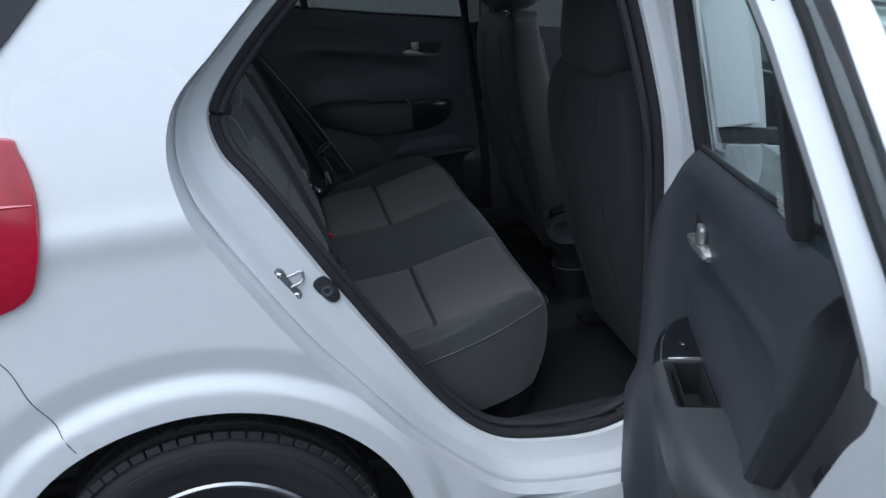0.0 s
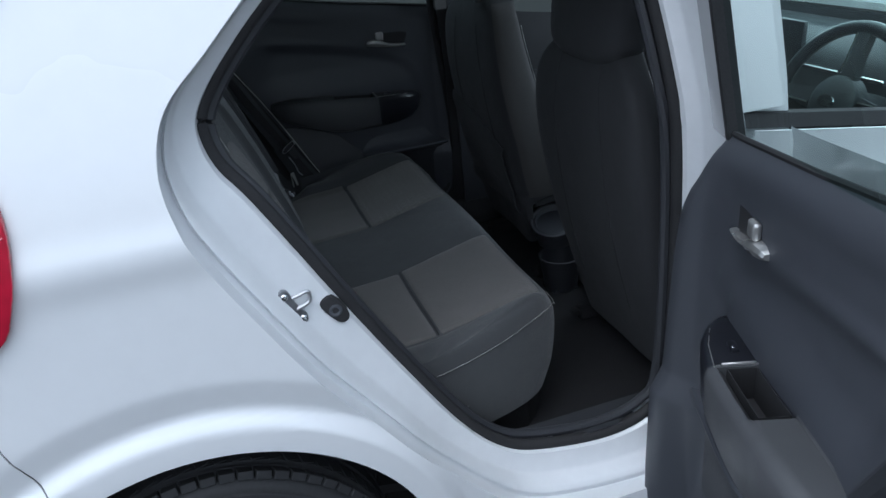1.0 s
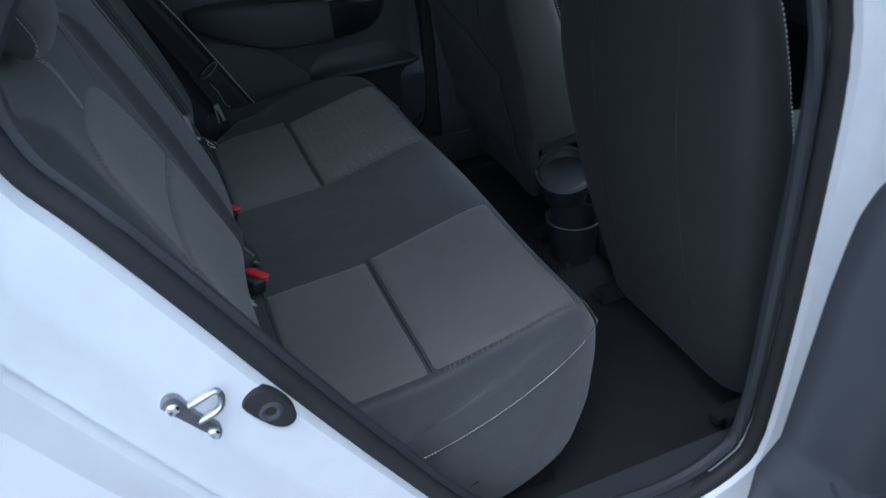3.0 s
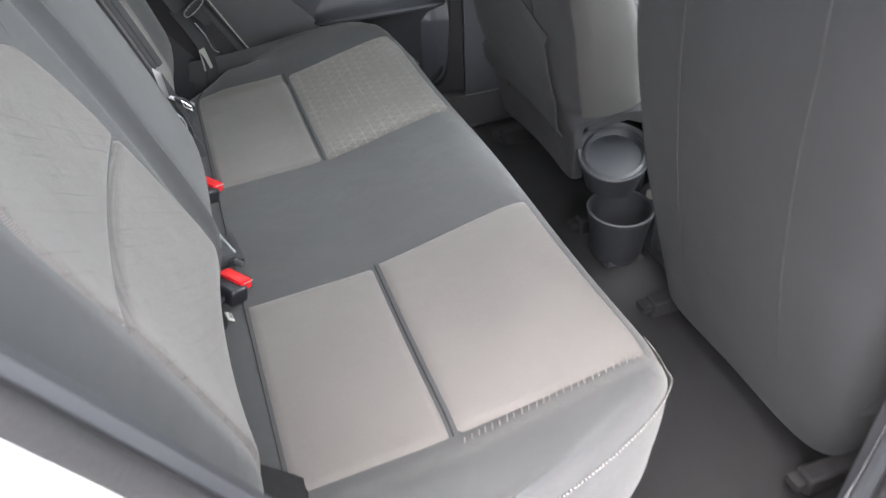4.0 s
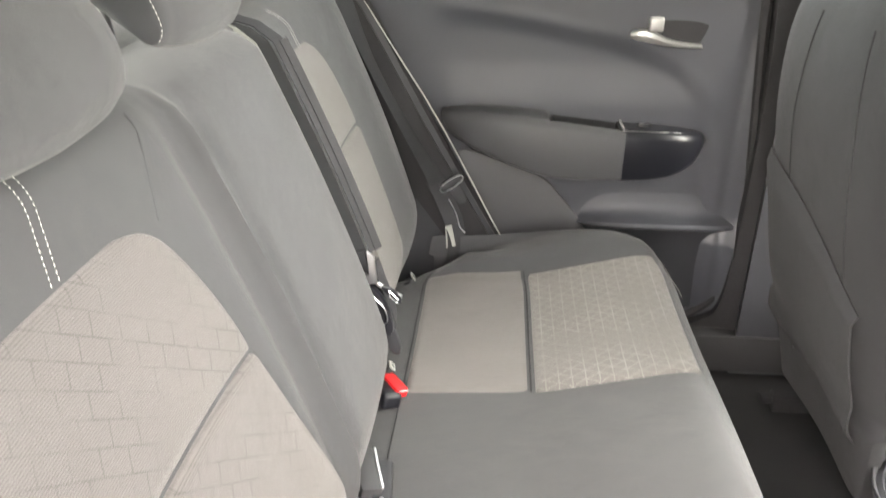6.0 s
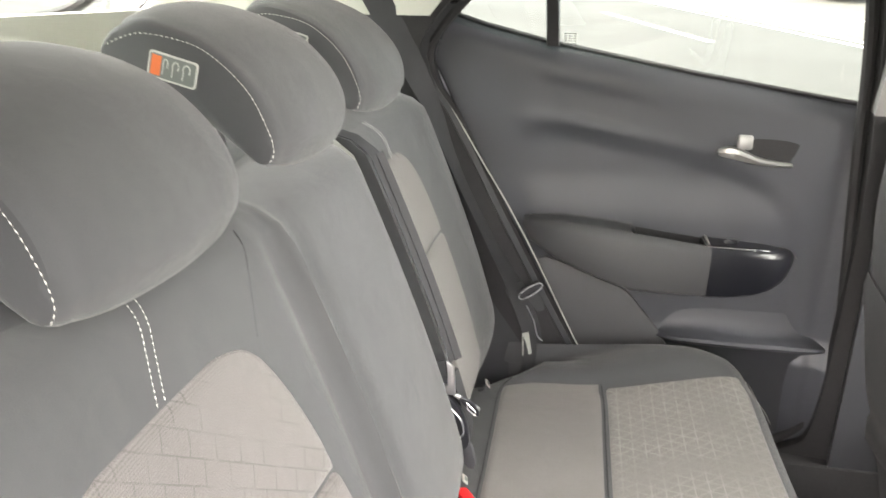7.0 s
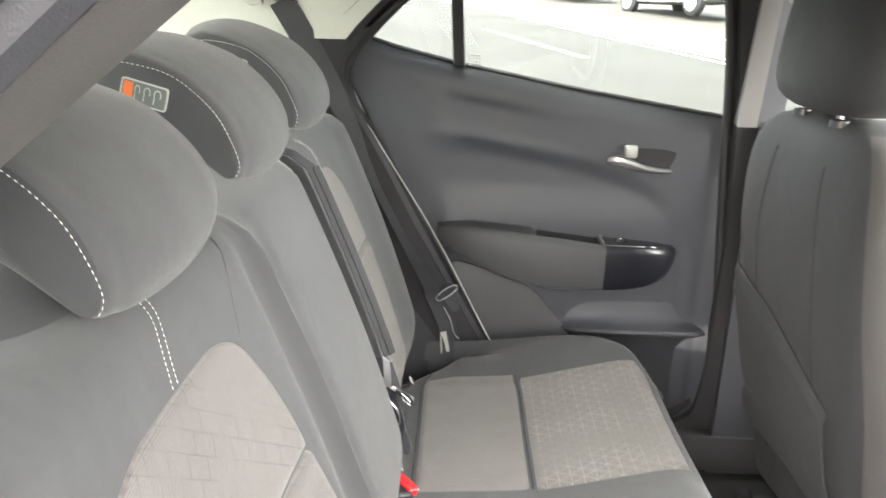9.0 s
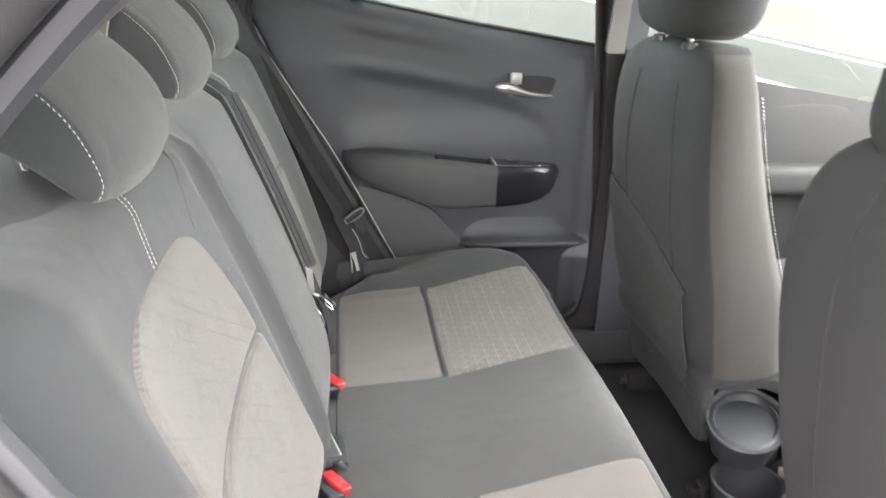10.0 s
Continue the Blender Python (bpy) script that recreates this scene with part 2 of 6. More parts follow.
def loft(rings, caps=True, closed=False):
    n, k = len(rings[0]), len(rings)
    verts = [p for r in rings for p in r]
    faces = []
    for i in range(k if closed else k - 1):
        a, b = i * n, ((i + 1) % k) * n
        faces += [(a + j, a + (j + 1) % n, b + (j + 1) % n, b + j) for j in range(n)]
    if caps and not closed:
        faces += [tuple(range(n))[::-1], tuple(range((k - 1) * n, k * n))]
    bm = from_data(verts, faces)
    bmesh.ops.recalc_face_normals(bm, faces=bm.faces)
    return bm


def tube(pts, r, seg=8, closed=False):
    p = [Vector(q) for q in pts]
    rings = []
    k = len(p)
    up = Vector((0.13, 0.21, 0.97))
    for i in range(k):
        a = p[i - 1] if (i or closed) else p[0]
        b = p[(i + 1) % k] if (i < k - 1 or closed) else p[-1]
        d = (b - a).normalized()
        s = d.cross(up)
        if s.length < 1e-4:
            s = d.cross(Vector((1, 0, 0)))
        s.normalize()
        w = s.cross(d)
        rr = r(i / max(k - 1, 1)) if callable(r) else r
        rings.append([p[i] + (s * math.cos(h) + w * math.sin(h)) * rr for h in (2 * math.pi * j / seg for j in range(seg))])
    return loft(rings, True, closed)


def strap(pts, side, width, t=0.0014):
    """A flat webbing strap along points; side gives the direction of its width."""
    rings = []
    p = [Vector(q) for q in pts]
    for i, q in enumerate(p):
        d = (p[min(i + 1, len(p) - 1)] - p[max(i - 1, 0)]).normalized()
        s = Vector(side[i] if isinstance(side, list) else side)
        s = (s - d * s.dot(d)).normalized() * width / 2
        m = d.cross(s).normalized() * t / 2
        rings.append([q - s - m, q + s - m, q + s + m, q - s + m])
    return loft(rings)


def rbox(size, bevel=0.004, seg=2, m=None):
    bm = bmesh.new()
    bmesh.ops.create_cube(bm, size=1, matrix=Matrix.Diagonal((*size, 1)))
    bmesh.ops.bevel(bm, geom=bm.edges[:] + bm.verts[:], offset=bevel, segments=seg, profile=0.6, affect="EDGES")
    if m is not None:
        bm.transform(m)
    return bm


def lathe(profile, seg=48, m=None):
    """Rounds a profile of (radius, height) about z."""
    rings = [[(r * math.cos(a), r * math.sin(a), h) for a in (2 * math.pi * j / seg for j in range(seg))] for r, h in profile]
    bm = loft(rings, caps=True)
    if m is not None:
        bm.transform(m)
    return bm


def plate(outline, to_point, depth, bevel=0.0):
    """A flat plate of an outline in two coordinates, set into space by to_point(a, b, d), d from 0 to depth."""
    n = len(outline)
    verts = [to_point(a, b, 0) for a, b in outline] + [to_point(a, b, depth) for a, b in outline]
    faces = [tuple(range(n))[::-1], tuple(range(n, 2 * n))] + [(j, (j + 1) % n, n + (j + 1) % n, n + j) for j in range(n)]
    bm = from_data(verts, faces)
    bmesh.ops.recalc_face_normals(bm, faces=bm.faces)
    if bevel:
        bmesh.ops.bevel(bm, geom=bm.edges[:], offset=bevel, segments=2, profile=0.6, affect="EDGES")
    return bm


def join(*bms):
    out = bmesh.new()
    for b in bms:
        me = bpy.data.meshes.new("tmp")
        b.to_mesh(me)
        b.free()
        out.from_mesh(me)
        bpy.data.meshes.remove(me)
    return out


def dashes(pts, step=0.0044, fill=0.86, r=0.0005):
    """A row of stitches along a line."""
    p = [Vector(q) for q in pts]
    acc, at = [0.0], 0
    for a, b in zip(p, p[1:]):
        acc.append(acc[-1] + (b - a).length)

    def where(s):
        for i in range(len(p) - 1):
            if s <= acc[i + 1]:
                return p[i].lerp(p[i + 1], (s - acc[i]) / max(acc[i + 1] - acc[i], 1e-9))
        return p[-1]
    verts, faces = [], []
    for k in range(int(acc[-1] / step)):
        a, b = where(k * step), where(k * step + step * fill)
        d = (b - a).normalized()
        s = d.cross(Vector((0.3, 0.2, 0.9))).normalized() * r
        w = s.cross(d).normalized() * r
        o = len(verts)
        verts += [a, (a + b) / 2 + s, (a + b) / 2 + w, (a + b) / 2 - s, (a + b) / 2 - w, b]
        faces += [(o, o + 1, o + 2), (o, o + 2, o + 3), (o, o + 3, o + 4), (o, o + 4, o + 1),
                  (o + 5, o + 2, o + 1), (o + 5, o + 3, o + 2), (o + 5, o + 4, o + 3), (o + 5, o + 1, o + 4)]
    return from_data(verts, faces)


def part(name, bm, material, parent=None, label="", smooth=True):
    me = bpy.data.meshes.new(name)
    up = parent
    while up is not None:
        bm.transform(Matrix.Translation(-up.location))
        up = up.parent
    bm.to_mesh(me)
    bm.free()
    for q in me.polygons:
        q.use_smooth = smooth
    if smooth:
        me.set_sharp_from_angle(angle=radians(38))
    me.materials.append(material)
    ob = new(name, me)
    ob.parent = parent
    if label:
        tagged(ob, label)
    return ob


def thing(name, label, category, group="", kind="", at=(0, 0, 0)):
    ob = new(name)
    ob.empty_display_size = 0.05
    ob.location = at
    return tagged(ob, label, category, group, kind)


def flip_y(bm):
    bm.transform(Matrix.Diagonal((1, -1, 1, 1)))
    bmesh.ops.reverse_faces(bm, faces=bm.faces)
    return bm

# ---- ground, road and the far side of the street ----
WX, WZ, WR = -0.048, 0.298, 0.298          # rear wheel
ARCH = 0.368


def ground_z(x, y):
    """Level beside the car, then a road that climbs a little to its crown."""
    return 0.06 * (min(y, 40.0) - 1.3) if y > 1.3 else 0.0


gx = [-400, -120, -40, -15, -5, 0, 5, 15, 40, 120, 400]
gy = [-400, -60, -10, -3, 0, 1.3, 3, 6, 10, 15, 20, 30, 40, 120, 400]
bm = from_data([(x, y, ground_z(x, y)) for x in gx for y in gy],
               [(i * 15 + j, (i + 1) * 15 + j, (i + 1) * 15 + j + 1, i * 15 + j + 1) for i in range(10) for j in range(14)])
ground = part("ground", bm, ASPHALT)
tagged(ground, "pale worn grey asphalt road reaching far off", "road", kind="structure")


def road_line(name, a, b, w, label, material=None):
    """A painted line from a to b on the road."""
    a, b = Vector((*a, 0)), Vector((*b, 0))
    n = Vector((-(b - a).y, (b - a).x, 0)).normalized() * w / 2
    def f(u, v):
        p = a.lerp(b, u) + n * (2 * v - 1)
        return (p.x, p.y, ground_z(p.x, p.y) + 0.004)
    return tagged(part(name, sheet(f, 40, 1), material or ROADPAINT), label, "road marking", kind="structure")


ALONG = Vector((-0.335, 0.942))            # the road runs off at a slant to the parked car
for k in range(-1, 4):
    p = Vector((2.05, 10.0)) + ALONG * (k * 8.0)
    road_line("lane_dash", p, p + ALONG * 3.9, 0.13, "white dashed lane line on the asphalt")
    p = Vector((5.3, 11.9)) + ALONG * (k * 8.0)
    road_line("bay_line", p, p + ALONG * 4.1, 0.13, "white parking bay line on the asphalt")
road_line("centre_line", (4.14 - ALONG.x * 7, 9.1 - ALONG.y * 7), (4.14 + ALONG.x * 28, 9.1 + ALONG.y * 28), 0.11, "long white double line along the road")
road_line("centre_line", (4.42 - ALONG.x * 7, 9.2 - ALONG.y * 7), (4.42 + ALONG.x * 28, 9.2 + ALONG.y * 28), 0.11, "long white double line along the road")
c = Vector((4.28, 9.15)) + Vector((0.942, 0.335)) * 4.15
bm = sheet(lambda u, v: (lambda p: (p.x, p.y, ground_z(p.x, p.y) + 0.002))(c + ALONG * lerp(-8, 34, u) + Vector((0.942, 0.335)) * lerp(-4, 14, v)), 40, 20)
tagged(part("far_lane", bm, TANROAD), "brown-tinted asphalt lane beyond the double line", "road", kind="structure")


def parked_car(paint, label, at, heading):
    car = thing("parked_car", label, "car", "parked cars across the road", at=(0, 0, 0))
    sec = [(-2.0, 0.72, 0.45, 0.78), (-1.9, 0.8, 0.32, 0.95), (-1.3, 0.84, 0.25, 1.02), (-0.4, 0.86, 0.23, 1.0), (0.6, 0.86, 0.23, 0.96), (1.2, 0.85, 0.25, 0.88),
           (1.75, 0.8, 0.3, 0.76), (1.98, 0.66, 0.4, 0.62)]
    rings = []
    for x, w, lo, hi in spline(sec, 3):
        mid = (lo + hi) / 2
        rings.append([(x, -w, mid), (x, -w * 0.98, hi - 0.08), (x, -w * 0.88, hi), (x, w * 0.88, hi), (x, w * 0.98, hi - 0.08), (x, w, mid), (x, w * 0.95, lo + 0.06),
                      (x, w * 0.8, lo), (x, -w * 0.8, lo), (x, -w * 0.95, lo + 0.06)])
    part("body", loft(rings), paint, car)
    roof = [(-1.75, 0.62, 0.98), (-1.45, 0.64, 1.36), (-0.9, 0.64, 1.5), (-0.1, 0.64, 1.5), (0.45, 0.62, 1.36), (1.0, 0.66, 0.92)]
    part("cabin_glass", loft([[(x, -0.8, 0.9), (x, -w, h), (x, w, h), (x, 0.8, 0.9)] for x, w, h in spline(roof, 3)]), GLOSS, car)
    part("roof", thick(sheet(lambda u, v: (lerp(-1.35, 0.2, u), lerp(-0.63, 0.63, v), 1.49 + 0.05 * math.sin(math.pi * u)), 8, 6), 0.03), paint, car)
    for wx in (-1.25, 1.25):
        for s in (-1, 1):
            m = Matrix.Translation((wx, s * 0.78, 0.31)) @ Matrix.Rotation(radians(90) * s, 4, "X") @ Matrix.Scale(-1, 4, (0, 0, 1))
            w = part("wheel", lathe([(0.0, -0.1), (0.27, -0.1), (0.31, -0.07), (0.31, 0.07), (0.27, 0.1), (0.2, 0.1), (0.2, 0.08), (0.0, 0.08)], 24, m), TYRE, car)
            part("rim", join(lathe([(0.205, 0.1), (0.205, 0.108), (0.175, 0.108), (0.175, 0.1)], 24, m.copy()), lathe([(0.0, 0.09), (0.05, 0.09), (0.05, 0.115), (0.0, 0.115)], 12, m.copy()),
                             *[rbox((0.15, 0.035, 0.012), 0.004, 1, m @ Matrix.Rotation(k * 2 * math.pi / 7, 4, "Z") @ Matrix.Translation((0.11, 0, 0.1))) for k in range(7)]), ALLOY, w)
    part("bumper", rbox((0.06, 1.3, 0.16), 0.02, 2, Matrix.Translation((1.93, 0, 0.42))), CARBLACK, car)
    part("headlight", rbox((0.18, 0.22, 0.12), 0.03, 2, Matrix.Translation((1.78, -0.62, 0.68))), CHROME, car)
    part("headlight", rbox((0.18, 0.22, 0.12), 0.03, 2, Matrix.Translation((1.78, 0.62, 0.68))), CHROME, car)
    car.matrix_world = Matrix.Translation((at[0], at[1], ground_z(*at))) @ Matrix.Rotation(heading, 4, "Z")
    return car


parked_car(SILVER, "silver hatchback parked across the road", (5.75, 18.5), radians(-68))
parked_car(CARBLACK, "dark hatchback parked across the road", (3.6, 24.0), radians(-68))

# ---- car shell ----
car = thing("hatchback_car", "white five-door hatchback parked with one rear door open", "car")


def side_y(x, z):
    """Half width of the body at a place along and up the side."""
    y = 0.795 - 0.30 * max(0.0, z - 1.0) ** 1.25 - 0.10 * max(0.0, 0.75 - z) ** 1.6
    y -= 0.22 * max(0.0, -0.12 - x) ** 1.7
    r = math.hypot(x - WX, z - WZ)
    if z > 0.2:
        t = max(0.0, (0.484 - r) / 0.050)
        y -= 0.011 * (min(1.0, t) - 0.08 * math.exp(-(t / 0.12) ** 2) * t)
        t = max(0.0, min(1.0, (0.436 - r) / 0.034))
        y += 0.017 * t * t * (3 - 2 * t)
    # a soft swage line behind the rear door
    y += 0.006 * math.exp(-((z - 0.985) / 0.03) ** 2)
    return y


# stations round the rear door opening: seal (x, z) and outer shut line (x, z)
STATIONS = [((0.217, 1.272), (0.178, 1.285)), ((0.155, 1.215), (0.110, 1.222)), ((0.100, 1.153), (0.044, 1.160)),
            ((0.079, 1.110), (0.019, 1.090)), ((0.090, 1.055), (0.024, 1.020)), ((0.126, 1.000), (0.047, 0.953)),
            ((0.180, 0.900), (0.098, 0.851)), ((0.234, 0.797), (0.169, 0.722)), ((0.317, 0.647), (0.248, 0.607)),
            ((0.401, 0.506), (0.333, 0.492)), ((0.475, 0.420), (0.424, 0.392)), ((0.556, 0.382), (0.520, 0.315)),
            ((0.703, 0.361), (0.700, 0.282)), ((0.803, 0.387), (0.835, 0.292)), ((0.838, 0.450), (0.885, 0.380)),
            ((0.848, 0.700), (0.892, 0.700)), ((0.841, 0.971), (0.878, 0.985)), ((0.803, 1.215), (0.838, 1.222)),
            ((0.765, 1.325), (0.795, 1.352)), ((0.690, 1.372), (0.700, 1.405)), ((0.500, 1.380), (0.500, 1.412)),
            ((0.345, 1.352), (0.315, 1.380)), ((0.265, 1.312), (0.225, 1.328))]
SEAL = spline([s[0] for s in STATIONS], 6, closed=True)
SHUT = spline([s[1] for s in STATIONS], 6, closed=True)


def seal_y(z):
    return 0.675 - 0.19 * max(0.0, z - 1.0)


def seal_x(z):
    """The rear edge of the seal at a height."""
    run = SEAL[0:67]
    for (x0, z0), (x1, z1) in zip(run, run[1:]):
        if z <= z0 and z >= z1:
            return x0 + (x1 - x0) * (z0 - z) / max(z0 - z1, 1e-6)
    return run[0][0] if z > run[0][1] else run[-1][0]


def shut_x(z):
    """The rear edge of the opening at a height."""
    best = None
    for (x0, z0), (x1, z1) in zip(SHUT[:78], SHUT[1:79]):
        if (z0 - z) * (z1 - z) <= 0 and z0 != z1:
            best = x0 + (x1 - x0) * (z - z0) / (z1 - z0)
            break
    return best if best is not None else SHUT[0][0]


REAR_X = -0.50


def quarter_panel():
    zs = [WZ + ARCH * math.sin(a) for a in np.linspace(0.03, math.pi / 2, 40)] + list(np.linspace(WZ + ARCH + 0.004, 1.283, 70))
    verts = []
    for z in zs:
        h = math.sqrt(max(0.0, ARCH ** 2 - (z - WZ) ** 2))
        hi = max(shut_x(z) if z > 0.30 else 0.53, WX + h + 0.001)
        xs = [lerp(REAR_X, WX - h, i / 34) for i in range(35)] + [lerp(WX + h, hi, i / 44) for i in range(45)]
        verts += [(x, -side_y(x, z), z) for x in xs]
    bms = [from_data(verts, [(i * 80 + j, i * 80 + j + 1, (i + 1) * 80 + j + 1, (i + 1) * 80 + j) for i in range(len(zs) - 1) for j in range(79) if j != 34])]
    # roof side above the pillar
    bms.append(sheet(lambda u, v: (lerp(REAR_X, lerp(0.178, 0.225, v), u), -side_y(lerp(REAR_X, 0.2, u), lerp(1.283, 1.40, v)), lerp(1.283, 1.40, v)), 30, 8))
    bm = join(*bms)
    bmesh.ops.remove_doubles(bm, verts=bm.verts, dist=0.0004)
    return bm


part("quarter_panel", quarter_panel(), PAINT, car)
part("quarter_panel", flip_y(quarter_panel()), PAINT, car)
# rolled lip of the wheel arch
lip = [(WX + (ARCH - 0.002) * math.cos(a), WZ + (ARCH - 0.002) * math.sin(a)) for a in np.linspace(-0.02, math.pi + 0.02, 60)]
part("arch_lip", loft([[(x, -side_y(x, z) + d, z + e) for d, e in ((0.001, 0.003), (0.001, -0.003), (0.03, -0.001), (0.03, 0.004))] for x, z in lip]), PAINT, car)
# dark liner inside the arch
part("wheel_well", loft([[(WX + r * math.cos(a), y, WZ + r * math.sin(a)) for r, y in ((ARCH + 0.004, -0.775), (ARCH + 0.02, -0.46), (0.02, -0.45), (0.02, -0.44), (ARCH + 0.035, -0.45), (ARCH + 0.012, -0.775))]
                         for a in np.linspace(-0.25, math.pi + 0.25, 40)]), DARKMETAL, car)


def jamb_sections():
    """Painted door jamb, stepped from the outer skin in to the seal."""
    prof = [(0.0, 0.0), (0.02, 0.35), (0.10, 0.42), (0.16, 0.33), (0.26, 0.42), (0.34, 0.70), (0.42, 0.76), (0.88, 0.86), (1.0, 1.05)]
    rings = []
    for (sx, sz), (ox, oz) in zip(SEAL, SHUT):
        ys, yo = seal_y(sz), side_y(ox, oz)
        rings.append([(lerp(ox, sx, f), -lerp(yo, ys, d), lerp(oz, sz, f)) for f, d in prof] + [(sx, -ys + 0.04, sz), (ox, -ys + 0.05, oz)])
    return loft(rings, caps=False, closed=True)


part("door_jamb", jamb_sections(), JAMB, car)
# far jamb is black instead of body white, so its gaps read as shade
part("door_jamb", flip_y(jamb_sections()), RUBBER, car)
part("door_seal", tube([(x, -seal_y(z) + 0.004, z) for x, z in SEAL], 0.0115, 10, True), RUBBER, car, "black rubber door seal")
FARSEAL = [p for p in SEAL[:61]] + spline([(0.556, 0.372), (0.66, 0.350), (0.755, 0.356), (0.825, 0.398), (0.866, 0.470), (0.876, 0.56), (0.866, 0.70)], 8) + [p for p in SEAL[96:]]
part("door_seal", tube([(x, seal_y(z) - 0.004, z) for x, z in FARSEAL], 0.0125, 10, True), RUBBER, car, "black rubber door seal")
part("seal_lip", tube([(lerp(x, 0.46, 0.03), seal_y(z) - 0.016, lerp(z, 0.85, 0.03)) for x, z in FARSEAL], 0.0095, 8, True), RUBBER, car)
# a white tube laid on the rubber as its sheen
shine = []
for i in range(22, 60):
    (x, z), q = SEAL[i], math.hypot(0.46 - SEAL[i][0], 0.85 - SEAL[i][1])
    k = lerp(0.008, 0.0250, min(1.0, (i - 22) / 18)) / q
    shine.append((lerp(x, 0.46, k), min(0.6485, seal_y(z) - 0.022), lerp(z, 0.85, k)))
part("seal_shine", tube(shine, 0.0015, 6), LABELWHITE, car, "white line standing in for the sheen on the door seal")
part("seal_lip", tube([(lerp(x, 0.46, 0.03), -seal_y(z) + 0.022, lerp(z, 0.85, 0.03)) for x, z in SEAL], 0.010, 8, True), PLASTIC_D, car)

# sill, B pillar skin, roof
part("sill", loft([[(x, -0.755 - 0.02 * math.sin(u), z) for x, z, u in ((x, 0.285, 2.2), (x, 0.24, 1.6), (x, 0.18, 0.6))] + [(x, -0.70, 0.16), (x, -0.62, 0.16), (x, -0.62, 0.27)]
                   for x in np.linspace(0.52, 2.05, 12)]), PAINT, car)
part("roof", thick(sheet(lambda u, v: (lerp(-0.45, 1.25, u), lerp(-0.655, 0.655, v), 1.40 + 0.075 * (1 - abs(2 * v - 1) ** 2.6) - 0.05 * (2 * u - 0.9) ** 2 * (1 if u < 0.45 else 0.6)), 20, 16), 0.012), PAINT, car)
part("headliner", thick(sheet(lambda u, v: (lerp(-0.32, 1.2, u), lerp(-0.60, 0.60, v), 1.36 + 0.045 * (1 - abs(2 * v - 1) ** 2.6) - 0.05 * (2 * u - 0.9) ** 2), 16, 12), 0.01), LIGHTTRIM, car, "light grey cloth headliner")
part("roof_rail_trim", tube(spline([(-0.3, -0.60, 1.33), (0.2, -0.625, 1.365), (0.8, -0.625, 1.372), (1.25, -0.60, 1.33)], 6), 0.022, 8), LIGHTTRIM, car)
part("roof_rail_trim", tube(spline([(-0.3, 0.60, 1.33), (0.2, 0.625, 1.365), (0.8, 0.625, 1.372), (1.25, 0.60, 1.33)], 6), 0.022, 8), LIGHTTRIM, car)

# B pillars
def pillar(y_in, y_out, name, material, xa=0.86, lean=0.13, z0=0.28, z1=1.38, wide=0.145):
    rings = []
    for z in np.linspace(z0, z1, 14):
        t = 0.16 * max(0, z - 1.0) ** 1.2
        x0 = xa - lean * max(0.0, z - 0.95)
        s = 1 if y_out > 0 else -1
        yi, yo = y_in - s * t, y_out - s * t
        rings.append([(x0, yi, z), (x0 + 0.015, yo, z), (x0 + wide - 0.02, yo, z), (x0 + wide, yi, z)])
    return part(name, loft(rings), material, car)


pillar(-0.615, -0.665, "b_pillar", PLASTIC_D)
pillar(-0.668, -0.745, "b_pillar_skin", JAMB, 0.885)
pillar(0.605, 0.672, "b_pillar", PLASTIC_D, 0.868, 0.0, z1=1.03, wide=0.19)
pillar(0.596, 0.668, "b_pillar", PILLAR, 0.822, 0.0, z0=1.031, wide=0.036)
# far skin coloured dark instead of white, to sink into the pillar's shade
pillar(0.673, 0.745, "b_pillar_skin", PLASTIC_D, 0.885, 0.0, wide=0.05)

# floor, tunnel, bulkheads
part("floor_pan", thick(sheet(lambda u, v: (lerp(0.15, 2.1, u), lerp(-0.64, 0.64, v), 0.275 + 0.025 * math.exp(-((lerp(-0.64, 0.64, v)) / 0.12) ** 4) + (0.10 * max(0, 0.72 - lerp(0.15, 2.1, u)) / 0.5)), 40, 40), 0.02), CARPET, car, "black carpeted floor with a centre tunnel")
part("boot_floor", thick(sheet(lambda u, v: (lerp(-0.50, 0.25, u), lerp(-0.62, 0.62, v), 0.45), 4, 4), 0.02), CARPET, car)
part("sill_trim", loft([[(x, -0.675, 0.375), (x, -0.60, 0.37), (x, -0.585, 0.30), (x, -0.67, 0.29)] for x in np.linspace(0.52, 2.0, 8)]), PLASTIC_D, car)
part("sill_trim", loft([[(x, 0.675, 0.375), (x, 0.60, 0.37), (x, 0.585, 0.30), (x, 0.67, 0.29)] for x in np.linspace(0.3, 2.0, 8)]), RUBBER, car)

# inner rear quarter trim beside the bench, both sides
def quarter_trim(s):
    def f(u, v):
        z = lerp(0.42, 1.19, v)
        xs = seal_x(z)
        x = lerp(-0.46 if s < 0 else -0.36, xs + (0.004 if s < 0 else 0.010), u)
        y = lerp(0.60, seal_y(z) - (0.012 if s < 0 else 0.022), u ** 2)
        return (x, s * y, z)
    return thick(sheet(f, 16, 26), 0.008)


part("quarter_trim", quarter_trim(-1), PLASTIC_D, car)
part("quarter_trim", quarter_trim(1), PLASTIC_D, car)


